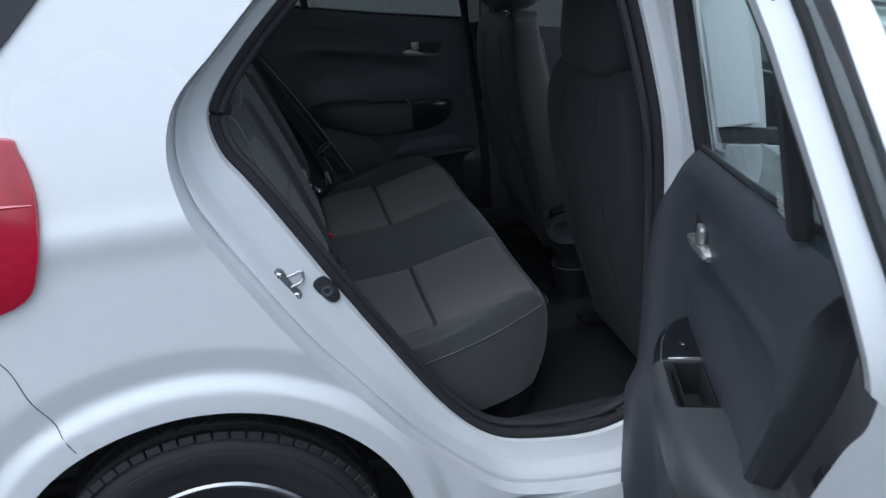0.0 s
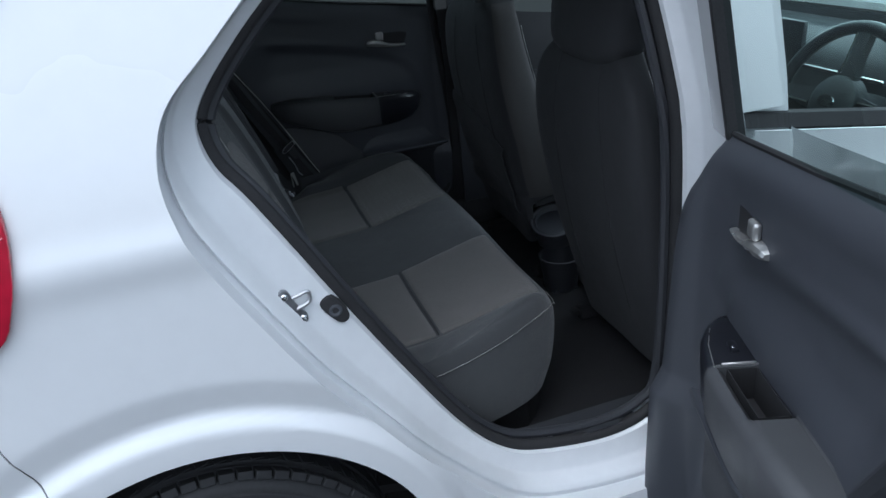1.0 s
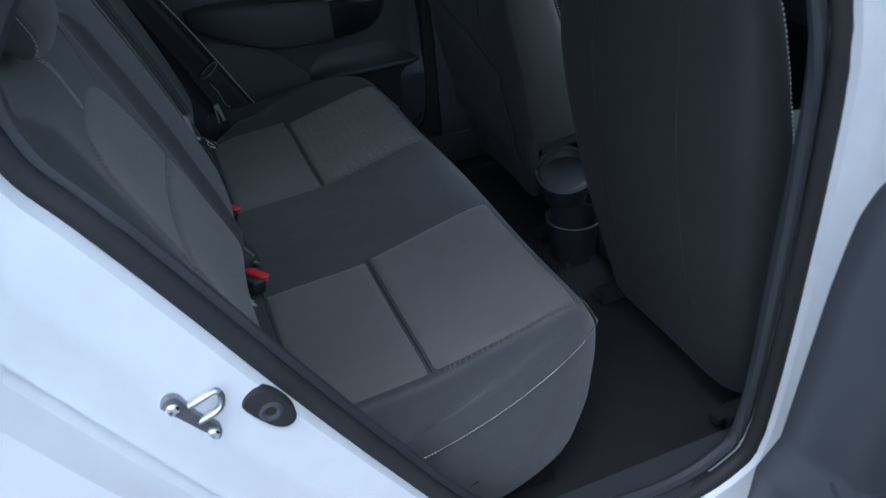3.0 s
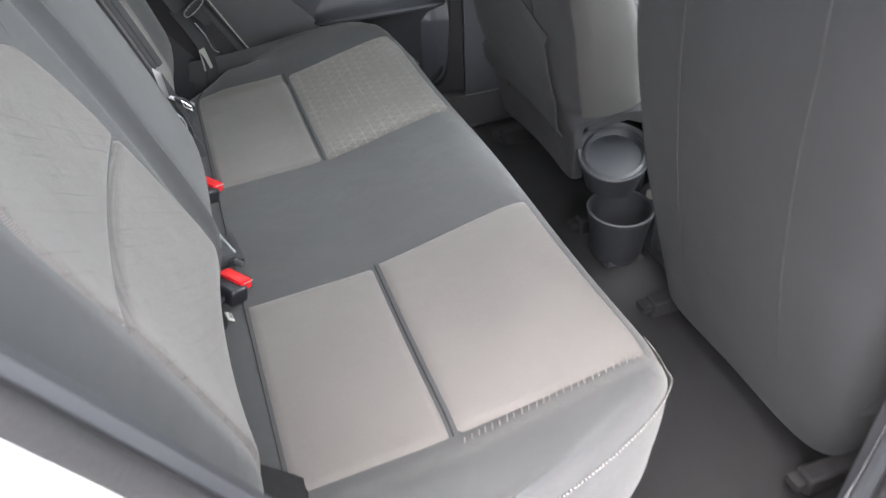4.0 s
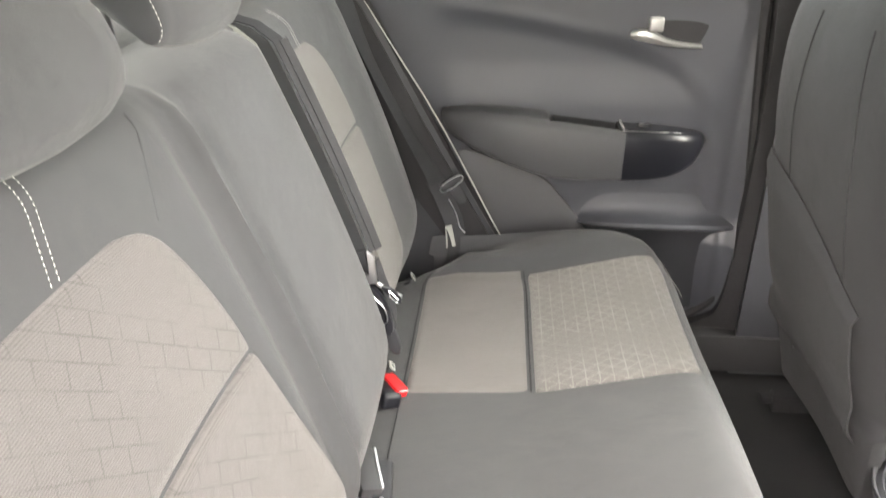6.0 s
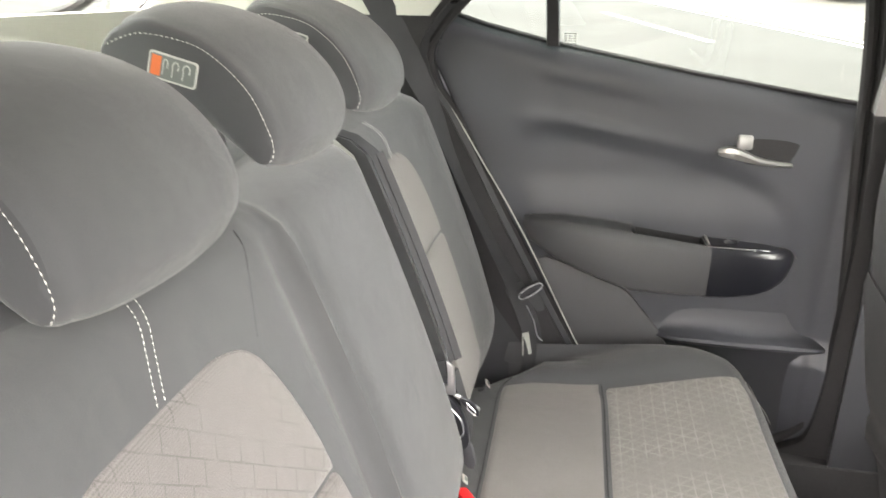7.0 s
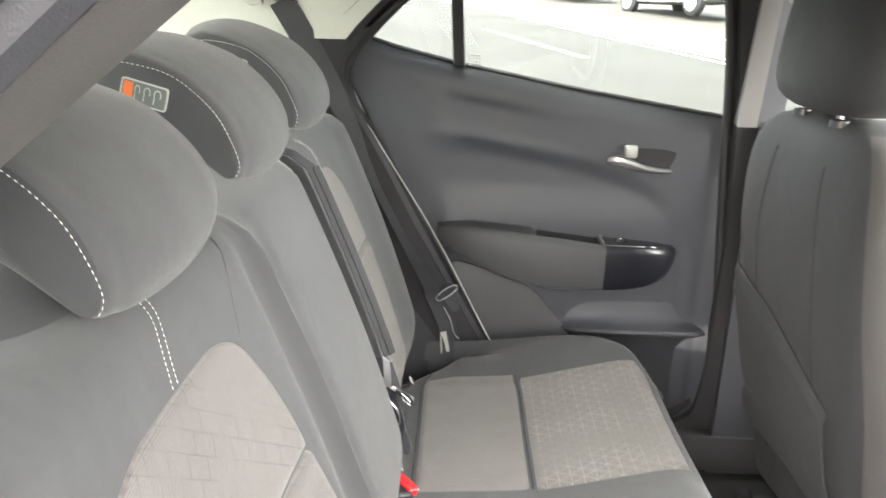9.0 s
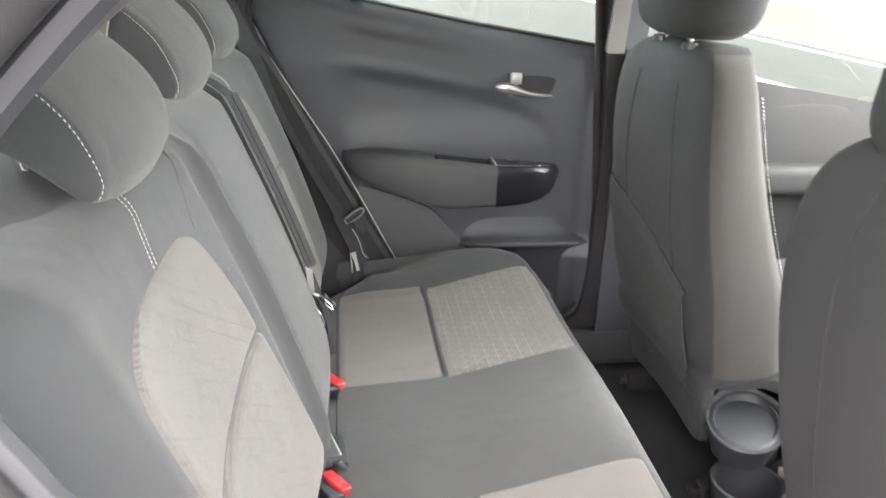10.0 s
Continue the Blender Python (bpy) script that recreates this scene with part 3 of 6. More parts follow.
def c_pillar(s):
    """Trim from the belt up to the roof behind the rear door."""
    def f(u, v):
        z = lerp(1.17, 1.385, v)
        xa = lerp(0.072, 0.30, v ** 1.1) + 0.028 if s > 0 else 0.097 + (z - 1.145) / 0.84
        x = lerp(-0.40 + 0.215 * v if s > 0 else -0.44 + 0.14 * v, xa, u)
        y = 0.615 - 0.16 * (z - 1.17) - 0.16 * max(0, 0.35 - u) ** 1.5 + (-0.088 * max(0.0, u - 0.45) / 0.55 if s < 0 else -0.012 - 0.03 * max(0.0, z - 1.22) * u)
        return (x, s * y, z)
    return thick(sheet(f, 18, 10), 0.01)


# near trim coloured darker than its far twin, with its shade put in
part("c_pillar_trim", c_pillar(-1), PILLAR, car, "moulded pillar trim, darkened grey for its shade")
edge = []
for z in np.linspace(1.10, 1.385, 14):
    x = 0.097 + (z - 1.145) / 0.84
    yi = 0.525 - 0.16 * (z - 1.17)
    edge.append([(x, -yi, z), (x + 0.006, -yi - 0.03, z + 0.002), (seal_x(z) + 0.004, -seal_y(z) + 0.012, z + 0.012), (seal_x(z) - 0.012, -seal_y(z) + 0.016, z + 0.02), (x - 0.02, -yi - 0.004, z + 0.008)])
part("pillar_edge", loft(edge), PILLAR, car, "edge of the pillar trim, darkened grey for shade")
part("c_pillar_trim", c_pillar(1), LIGHTTRIM, car, "pale moulded pillar trim, darkened grey for its shade")

# tailgate with its glass
part("tailgate", thick(sheet(lambda u, v: (-0.53 - 0.06 * (1 - abs(2 * v - 1) ** 2) + 0.05 * u, lerp(-0.70, 0.70, v), lerp(0.36, 1.13, u)), 6, 14), 0.03), PAINT, car)
part("tailgate_trim", thick(sheet(lambda u, v: (-0.43 - 0.04 * (1 - abs(2 * v - 1) ** 2) + 0.02 * u, lerp(-0.615, 0.615, v), lerp(1.04, 1.170, u)), 6, 14), 0.01), SHELF, car, "grey moulded tailgate trim")


def hatch_pt(u, v):
    return (lerp(-0.49, -0.30, u) - 0.05 * (1 - abs(2 * v - 1) ** 2), lerp(-0.575, 0.575, v) * lerp(1, 0.88, u), lerp(1.145, 1.385, u))


glass_rear = part("rear_window", sheet(hatch_pt, 6, 14), GLASS, car)
glass_rear.visible_shadow = False
edge = [(0.08, 0.06), (0.05, 0.25), (0.04, 0.5), (0.05, 0.75), (0.08, 0.90), (0.28, 0.965), (0.6, 0.975), (0.93, 0.95), (0.97, 0.5), (0.93, 0.05), (0.6, 0.025), (0.28, 0.035)]
part("window_rubber", tube(spline([hatch_pt(*e) for e in edge], 6, True), 0.010, 8, True), RUBBER, car)
for s in (-1, 1):
    part("tailgate_frame", tube(spline([(-0.44, s * 0.585, 1.12), (-0.385, s * 0.585, 1.165), (-0.232, s * 0.585, 1.275), (-0.15, s * 0.56, 1.345)], 5), 0.017, 8), PILLAR, car, "grey edge trim of the tailgate opening")
    part("tailgate_gap", tube(spline([(-0.49, s * 0.59, 1.13), (-0.43, s * 0.59, 1.166), (-0.325, s * 0.59, 1.276), (-0.26, s * 0.57, 1.345)], 5), 0.0022, 6), RUBBER, car)
part("wiper_clip", tube(spline([(-0.475, 0.30, 1.158), (-0.47, 0.315, 1.14), (-0.462, 0.325, 1.125)], 4), 0.006, 6), PLASTIC_D, car)
part("parcel_shelf", thick(sheet(lambda u, v: (lerp(-0.45, -0.105, u), lerp(-0.58, 0.58, v), 1.062 + 0.02 * math.sin(u * 3.1) + 0.012 * math.cos(v * 9)), 12, 12), 0.02), SHELF, car, "pale grey cloth-covered parcel shelf")

# tail light and bumper joint on the near corner
TL = [(-0.42, 1.16), (-0.20, 1.145), (-0.170, 1.12), (-0.163, 1.05), (-0.185, 0.96), (-0.235, 0.90), (-0.42, 0.86)]
tl = part("tail_light", plate(spline(TL, 5), lambda a, b, d: (a, -side_y(a, b) - 0.010 + d, b), 0.03, 0.003), REDLENS, car, "glossy red tail light")
part("reflector_rib", tube([(-0.40, -side_y(-0.40, 1.06) - 0.009, 1.06), (-0.28, -side_y(-0.28, 1.055) - 0.010, 1.055), (-0.168, -side_y(-0.168, 1.05) - 0.008, 1.05)], 0.003, 6), REDLENS, tl)
JOINT = [(-0.48, 0.86), (-0.36, 0.86), (-0.285, 0.81), (-0.262, 0.735), (-0.222, 0.632)]
part("bumper_joint", tube([(x, -side_y(x, z) - 0.0001, z) for x, z in spline(JOINT, 8)], 0.0009, 6), RUBBER, car)
HS = [(-0.48, 1.19), (-0.30, 1.20), (-0.195, 1.232), (-0.11, 1.305), (-0.05, 1.37), (-0.04, 1.392), (-0.46, 1.392)]
part("hatch_side_glass", plate(spline(HS, 4), lambda a, b, d: (a, -side_y(a, b) - 0.006 + d, b), 0.012, 0.002), GLOSS, car, "dark gloss tailgate side glass")

# striker, bump stop on the jamb
def on_jamb(x, z, d=0.0):
    return (x, -0.7115 + 0.42 * (x - 0.142) + 0.10 * (z - 0.845) - d, z)


hoop = spline([on_jamb(0.150, 0.838), on_jamb(0.162, 0.841, 0.005), on_jamb(0.174, 0.8435, 0.009), on_jamb(0.1775, 0.838, 0.010), on_jamb(0.176, 0.829, 0.010), on_jamb(0.170, 0.824, 0.008), on_jamb(0.160, 0.821, 0.004), on_jamb(0.152, 0.818)], 5)
PL = [(0.130, 0.851), (0.137, 0.857), (0.146, 0.852), (0.151, 0.838), (0.158, 0.822), (0.169, 0.806), (0.168, 0.795), (0.160, 0.793), (0.150, 0.803), (0.140, 0.822), (0.131, 0.838)]
sp = part("striker_plate", plate(spline(PL, 3, True), lambda a, b, d: on_jamb(a, b, d - 0.004), 0.008, 0.0015), PLATED, car, "zinc-plated striker plate")
part("striker_loop", tube(hoop, 0.0031, 8), STEEL, sp, "bright steel door striker loop")
for sx, sz in ((0.139, 0.846), (0.162, 0.802)):
    part("screw", lathe([(0, 0), (0.006, 0), (0.006, 0.002), (0.004, 0.004), (0, 0.0035)], 12, Matrix.Translation(on_jamb(sx, sz, 0.003)) @ Matrix.Rotation(radians(90), 4, "X")), CHROME, sp)
BS = [(0.190, 0.809), (0.205, 0.821), (0.220, 0.812), (0.232, 0.792), (0.233, 0.776), (0.222, 0.770), (0.208, 0.780)]
bs = part("bump_stop", plate(spline(BS, 4, True), lambda a, b, d: (a, -0.686 - d, b), 0.014, 0.003), RUBBER, car, "black rubber bump stop")
part("screw_hole", lathe([(0.010, 0), (0.011, 0.002), (0.008, 0.003), (0.004, 0.001), (0, 0.0012), (0, 0)], 16, Matrix.Translation((0.213, -0.6985, 0.795)) @ Matrix.Rotation(radians(90), 4, "X")), PLASTIC, bs)


def wheel():
    w = part("wheel", lathe([(0.0, -0.02), (0.20, -0.02), (0.20, 0.09), (0.0, 0.09)], 40, Matrix.Translation((WX, -0.70, WZ)) @ Matrix.Rotation(radians(90), 4, "X") @ Matrix.Translation((0, 0, -0.05))), DARKMETAL, car)
    M = Matrix.Translation((WX, -0.690, WZ)) @ Matrix.Rotation(radians(90), 4, "X")
    prof = [(0.196, -0.08), (0.225, -0.087), (0.262, -0.085), (0.283, -0.074)]
    for g in (-0.045, 0.0, 0.045):
        prof += [(WR - 0.001, g - 0.006), (WR - 0.009, g - 0.004), (WR - 0.009, g + 0.004), (WR - 0.001, g + 0.006)]
    prof += [(0.283, 0.074), (0.270, 0.0815), (0.268, 0.0815), (0.266, 0.086), (0.245, 0.0895), (0.243, 0.0885), (0.225, 0.088), (0.206, 0.083), (0.196, 0.08)]
    tyre = part("tyre", lathe(prof, 72, M), TYRE, w)
    blocks = []
    for k in range(66):
        a = 2 * math.pi * k / 66
        for s, off in ((1, 0.0), (-1, 0.5)):
            r = Matrix.Rotation(a + off * 2 * math.pi / 66, 4, "Z") @ Matrix.Translation((WR - 0.006, 0, s * 0.064)) @ Matrix.Rotation(s * 0.36, 4, "Y") @ Matrix.Rotation(0.12, 4, "X")
            blocks.append(rbox((0.014, 0.0242, 0.030), 0.0012, 1, M @ r))
        r = Matrix.Rotation(a + 0.3 * 2 * math.pi / 66, 4, "Z") @ Matrix.Translation((WR - 0.004, 0, 0.0225)) @ Matrix.Rotation(0.35, 4, "X")
        blocks.append(rbox((0.009, 0.0225, 0.030), 0.001, 1, M @ r))
    tagged(part("tread", join(*blocks), TYRE, tyre), kind="stuff")
    part("rim_lip", lathe([(0.182, 0.050), (0.196, 0.078), (0.205, 0.086), (0.201, 0.090), (0.190, 0.083), (0.172, 0.05)], 72, M), ALLOY, w)
    for k in range(8):
        a = 2 * math.pi * k / 8 + 0.2
        s = loft([[(r, -h, z - 0.010), (r, h, z - 0.010), (r, h * 0.8, z + 0.006), (r, -h * 0.8, z + 0.006)] for r, h, z in ((0.035, 0.018, 0.068), (0.10, 0.019, 0.070), (0.16, 0.024, 0.066), (0.188, 0.034, 0.068))])
        s.transform(M @ Matrix.Rotation(a, 4, "Z"))
        part("spoke", s, ALLOY, w)
    part("hub_cap", lathe([(0.0, 0.06), (0.045, 0.06), (0.042, 0.078), (0.03, 0.084), (0.0, 0.085)], 32, M), ALLOY, w)


wheel()

# ---- rear bench ----
CUSH = spline([(0.165, 0.46), (0.178, 0.515), (0.205, 0.534), (0.26, 0.536), (0.34, 0.541), (0.437, 0.549), (0.56, 0.578), (0.635, 0.595), (0.668, 0.592), (0.688, 0.570), (0.696, 0.530), (0.690, 0.455), (0.665, 0.385)], 8)
CL = [0.0]
for p, q in zip(CUSH, CUSH[1:]):
    CL.append(CL[-1] + float(np.linalg.norm(q - p)))


def cush(x_or_s, y, lift=0.0, by_x=False):
    """A point of the cushion's surface: along its section (0 back to 1 front bottom) and across."""
    if by_x:
        k = next(i for i in range(16, len(CUSH)) if CUSH[i][0] >= x_or_s or i == 66)
        f = (x_or_s - CUSH[k - 1][0]) / max(CUSH[k][0] - CUSH[k - 1][0], 1e-6)
        px, pz = CUSH[k - 1] * (1 - f) + CUSH[k] * f
        d = CUSH[k] - CUSH[k - 1]
    else:
        s = x_or_s * CL[-1]
        k = min(len(CL) - 1, max(1, int(np.searchsorted(CL, s))))
        f = (s - CL[k - 1]) / (CL[k] - CL[k - 1])
        px, pz = CUSH[k - 1] * (1 - f) + CUSH[k] * f
        d = CUSH[k] - CUSH[k - 1]
    d = d / np.linalg.norm(d)
    a = abs(y)
    t = max(0.0, (a - 0.385) / 0.216)
    shrink = max(0.0, 1 - min(t, 0.9995) ** 4) ** 0.5
    x = 0.24 + (px - 0.24) * (shrink if px > 0.24 else 1) if px > 0.24 else px
    x += 0.15 * max(0.0, (a - 0.46) / 0.14) ** 2 * max(0.0, 1 - (px - 0.165) / 0.30)
    h = max(0.0, min(1.0, (a - 0.47) / 0.05))
    drop = 0.060 * max(0.0, (a - 0.535) / 0.072) ** 2 - 0.024 * h * h * (3 - 2 * h) * max(0.0, min(1.0, (px - 0.160) / 0.05)) if pz > 0.45 else 0.0
    if pz > 0.45:
        drop += 0.040 * h * h * (3 - 2 * h) * max(0.0, min(1.0, (0.31 - px) / 0.10))
    z = pz - drop + 0.004 * math.cos(y * 11)
    return np.array((x - d[1] * lift, y, z + d[0] * lift))


bench = thing("rear_bench_seat", "dark grey cloth rear bench with paler woven panels", "car seat", at=(0.42, 0, 0.36))
ys = [0.6009 * (1 - (1 - abs(k) / 34) ** 1.6) * (1 if k >= 0 else -1) for k in range(-34, 35)]
w = 61
bm = from_data([cush(i / 60, y) for y in ys for i in range(w)],
               [(j * w + i, (j + 1) * w + i, (j + 1) * w + i + 1, j * w + i + 1) for j in range(len(ys) - 1) for i in range(60)])
bmesh.ops.recalc_face_normals(bm, faces=bm.faces)
cushion = part("seat_cushion", bm, CLOTH, bench)


def cush_panel(x0, x1, y0, y1, mat_, name, lift=0.0055, skew=0.0):
    def f(u, v):
        y = lerp(y0, y1 + skew * u, v)
        e = min(1.0, min(u, 1 - u) * (x1 - x0) / 0.012, min(v, 1 - v) * abs(y1 - y0) / 0.012)
        h = lift * math.sqrt(max(0.0, 1 - (1 - e) ** 2)) - 0.002
        return cush(lerp(x0, x1, u), y, h, True)
    return part(name, sheet(f, 26, 40), mat_, cushion)


cush_panel(0.256, 0.4345, 0.150, 0.495, INSERT, "cushion_panel")
cush_panel(0.4395, 0.668, 0.145, 0.488, WOVEN, "cushion_panel")
cush_panel(0.256, 0.4345, -0.152, -0.468, INSERT, "cushion_panel")
cush_panel(0.4395, 0.668, -0.148, -0.468, INSERT, "cushion_panel", skew=-0.014)
# groove behind the panels
part("cushion_seam", tube([cush(0.2535, y, 0.001, True) for y in np.linspace(-0.52, 0.52, 40)], 0.0010, 6), SEATBACK, cushion)
for a, b in ((0.152, 0.49), (-0.152, -0.465)):
    part("cushion_seam", tube([cush(0.437, lerp(a, b, t), 0.0015, True) for t in np.linspace(0, 1, 20)], 0.0013, 6), SEATBACK, cushion)
for y in (0.1455, -0.481):
    rng = random.Random(7)
    marks = []
    for k in range(26):
        x = 0.446 + k * 0.0084 + rng.uniform(-0.0012, 0.0012)
        d = rng.uniform(0.004, 0.007)
        marks.append(tube([cush(x, y - (0.0015 if y < 0 else 0.0005), 0.0020, True), cush(x + 0.0018, y + d, 0.0052, True)], 0.0010, 5))
    tagged(part("seam_pucker", join(*marks), INSERT, cushion), kind="stuff")
ST = next(CL[i] / CL[-1] for i in range(60, len(CUSH)) if CUSH[i][1] < 0.560)
for s in (-1, 1):
    pts = [cush(ST, s * lerp(0.42, 0.6008, 1 - (1 - t) ** 2.2), 0.003) + np.array((0.001, s * 0.001 * t, 0.0)) for t in np.linspace(0, 1, 60)]
    part("stitching", dashes([p + np.array((0.0012, s * 0.0006, 0.0012)) for p in pts], 0.0046, 0.84, 0.0006), THREAD, cushion, "white contrast stitching")
    part("piping", tube(pts, 0.0010, 6), SEATBACK, cushion)
part("seat_base", loft([[(x, y0, 0.30), (x, y1, 0.30), (x, y1, 0.47), (x, y0, 0.47)] for x, y0, y1 in ((0.24, -0.56, 0.56), (0.60, -0.52, 0.52), (0.655, -0.46, 0.46))]), CARPET, bench)

# ---- rear backrest ----
BA, BB = np.array((0.255, 0.53)), np.array((0.085, 1.03))
BD = (BB - BA) / np.linalg.norm(BB - BA)
BN = np.array((BD[1], -BD[0]))
BLEN = float(np.linalg.norm(BB - BA))


def ridge(y, t):
    """The soft welt where the wide backrest turns to its middle part."""
    c = -0.119 - 0.008 * (1 - t)
    k = max(0.0, min(1.0, (1.02 - t) / 0.10))
    return k * (0.0100 * math.exp(-((y - c) / 0.0055) ** 2) - 0.0060 * math.exp(-((y - c + 0.020) / 0.012) ** 2) - 0.003 * math.exp(-((y - c - 0.024) / 0.014) ** 2))


def back_at(y, z, lift=0.0):
    """A point of the backrest's front at a height, with its bolsters and seams."""
    t = (z - 0.53) / (1.03 - 0.53)
    if y < -0.135:
        c, hw = -0.325, 0.19
    elif y < 0.18:
        c, hw = 0.06, 0.35
    else:
        c, hw = 0.345, 0.165
    o = 0.0
    q = (y - c) / hw
    if y < -0.135:
        o = 0.016 * min(1.0, abs(q)) ** 2.2 + ridge(y, t)
        if y < -0.50:
            o -= 0.075 * ((-0.50 - y) / 0.10) ** 2
    elif y < 0.18:
        o = 0.016 + 0.008 * math.sin((y + 0.135) / 0.315 * math.pi) + ridge(y, t) - 0.026 * max(0, (y - 0.100) / 0.079) ** 2
    else:
        o = 0.016 * abs(q) ** 2.2 - 0.004
        if y > 0.50:
            o -= 0.040 * ((y - 0.50) / 0.10) ** 2
    o += 0.012 * math.sin(min(1, max(0, t)) * math.pi)
    if t < 0.24:
        o -= 0.078 * ((0.24 - t) / 0.24) ** 1.6
    if t > 0.96:
        o -= 0.05 * ((t - 0.96) / 0.10) ** 2
    p = BA + BD * (t * BLEN) + BN * (o + lift)
    return np.array((p[0], y, p[1]))


backrest = bench


def back_section(y0, y1, n, name):
    top = 1.075
    def f(u, v):
        return back_at(lerp(y0, y1, u), lerp(0.50, top, v))
    m = 30
    front = [f(i / n, j / m) for i in range(n + 1) for j in range(m + 1)]
    w = m + 1
    rear = [(p[0] - 0.09 + 0.02 * (1 if k % w == m else 0), p[1], p[2] - (0.02 if k % w == m else 0)) for k, p in enumerate(front)]
    o = len(front)
    faces = [(i * w + j, i * w + j + 1, (i + 1) * w + j + 1, (i + 1) * w + j) for i in range(n) for j in range(m)]
    faces += [tuple(o + q for q in f[::-1]) for f in faces]
    edge = [i * w + m for i in range(n + 1)]
    faces += [(a, o + a, o + b, b) for a, b in zip(edge, edge[1:])]
    for c in (0, n):
        col = [c * w + j for j in range(w)]
        faces += [(a, b, o + b, o + a) for a, b in zip(col, col[1:])]
    bm = from_data(front + rear, faces)
    bmesh.ops.recalc_face_normals(bm, faces=bm.faces)
    return part(name, bm, CLOTH, backrest)


sec_a = back_section(-0.60, 0.179, 280, "backrest_section")
sec_b = back_section(0.184, 0.60, 40, "backrest_section")


def back_panel(rows_, mat_, name, parent, lift=0.0065):
    """A raised cloth panel: rows of (z, y left, y right)."""
    zs = [r[0] for r in rows_]
    def f(u, v):
        z = lerp(zs[0], zs[-1], v)
        a, b = curve_at(rows_, z)
        y = lerp(a, b, u)
        e = min(1.0, min(u, 1 - u) * abs(b - a) / 0.012, min(v, 1 - v) * (zs[-1] - zs[0]) / 0.012)
        return back_at(y, z, lift * math.sqrt(max(0.0, 1 - (1 - e) ** 2)) - 0.002)
    return part(name, sheet(f, 60, 60, flip=True), mat_, parent)


def panel_rows(rows_, n=4):
    return [tuple(r) for r in spline(rows_, n)]


back_panel(panel_rows([(0.8275, -0.498, -0.187), (0.86, -0.502, -0.189), (0.90, -0.503, -0.197), (0.93, -0.500, -0.207), (0.948, -0.486, -0.217), (0.960, -0.450, -0.234), (0.968, -0.395, -0.268)]), BRICKED, "backrest_panel", sec_a)
back_panel(panel_rows([(0.570, -0.486, -0.140), (0.65, -0.490, -0.152), (0.74, -0.494, -0.172), (0.8265, -0.497, -0.187)]), BRICKED, "backrest_panel", sec_a, 0.0085)
back_panel(panel_rows([(0.848, 0.235, 0.414), (0.90, 0.232, 0.412), (0.945, 0.236, 0.402), (0.972, 0.25, 0.382), (0.988, 0.285, 0.352)]), BRICKED, "backrest_panel", sec_b)
back_panel(panel_rows([(0.570, 0.225, 0.405), (0.70, 0.228, 0.412), (0.8465, 0.236, 0.414)]), BRICKED, "backrest_panel", sec_b, 0.0085)
for y0, y1, sec in ((-0.286, -0.331, sec_a), (0.318, 0.322, sec_b)):
    for k in (-0.0045, 0.0045):
        pts = [back_at(lerp(y0, y1, t) + k, lerp(1.062, 0.966, t), 0.0012) for t in np.linspace(0, 1, 14)]
        part("stitching", dashes(pts), THREAD, sec, "white contrast stitching")
part("seam", tube([back_at(lerp(-0.163, -0.206, t), lerp(1.03, 0.955, t), -0.0006) for t in np.linspace(0, 1, 12)], 0.0010, 6), CLOTH, sec_a)
part("backrest_top", thick(sheet(lambda u, v: (lerp(0.062, -0.10, u), lerp(-0.575, 0.575, v), 1.034 + 0.040 * math.sin(u * 2.6) - 0.03 * u * u - 0.03 * abs(2 * v - 1) ** 6), 10, 30), 0.02), CLOTH, bench)
# pale edge of the split
part("split_edge", strap([back_at(0.178, z, -0.004) for z in np.linspace(0.70, 1.075, 20)], (0.6, 0.1, 0.2), 0.022, 0.004), SHELF, sec_a)
pts = [back_at(lerp(-0.306, -0.44, t), lerp(1.073, 1.060, t), 0.002) for t in np.linspace(0, 1, 12)]
part("stitching", dashes(pts), THREAD, sec_a, "white contrast stitching")


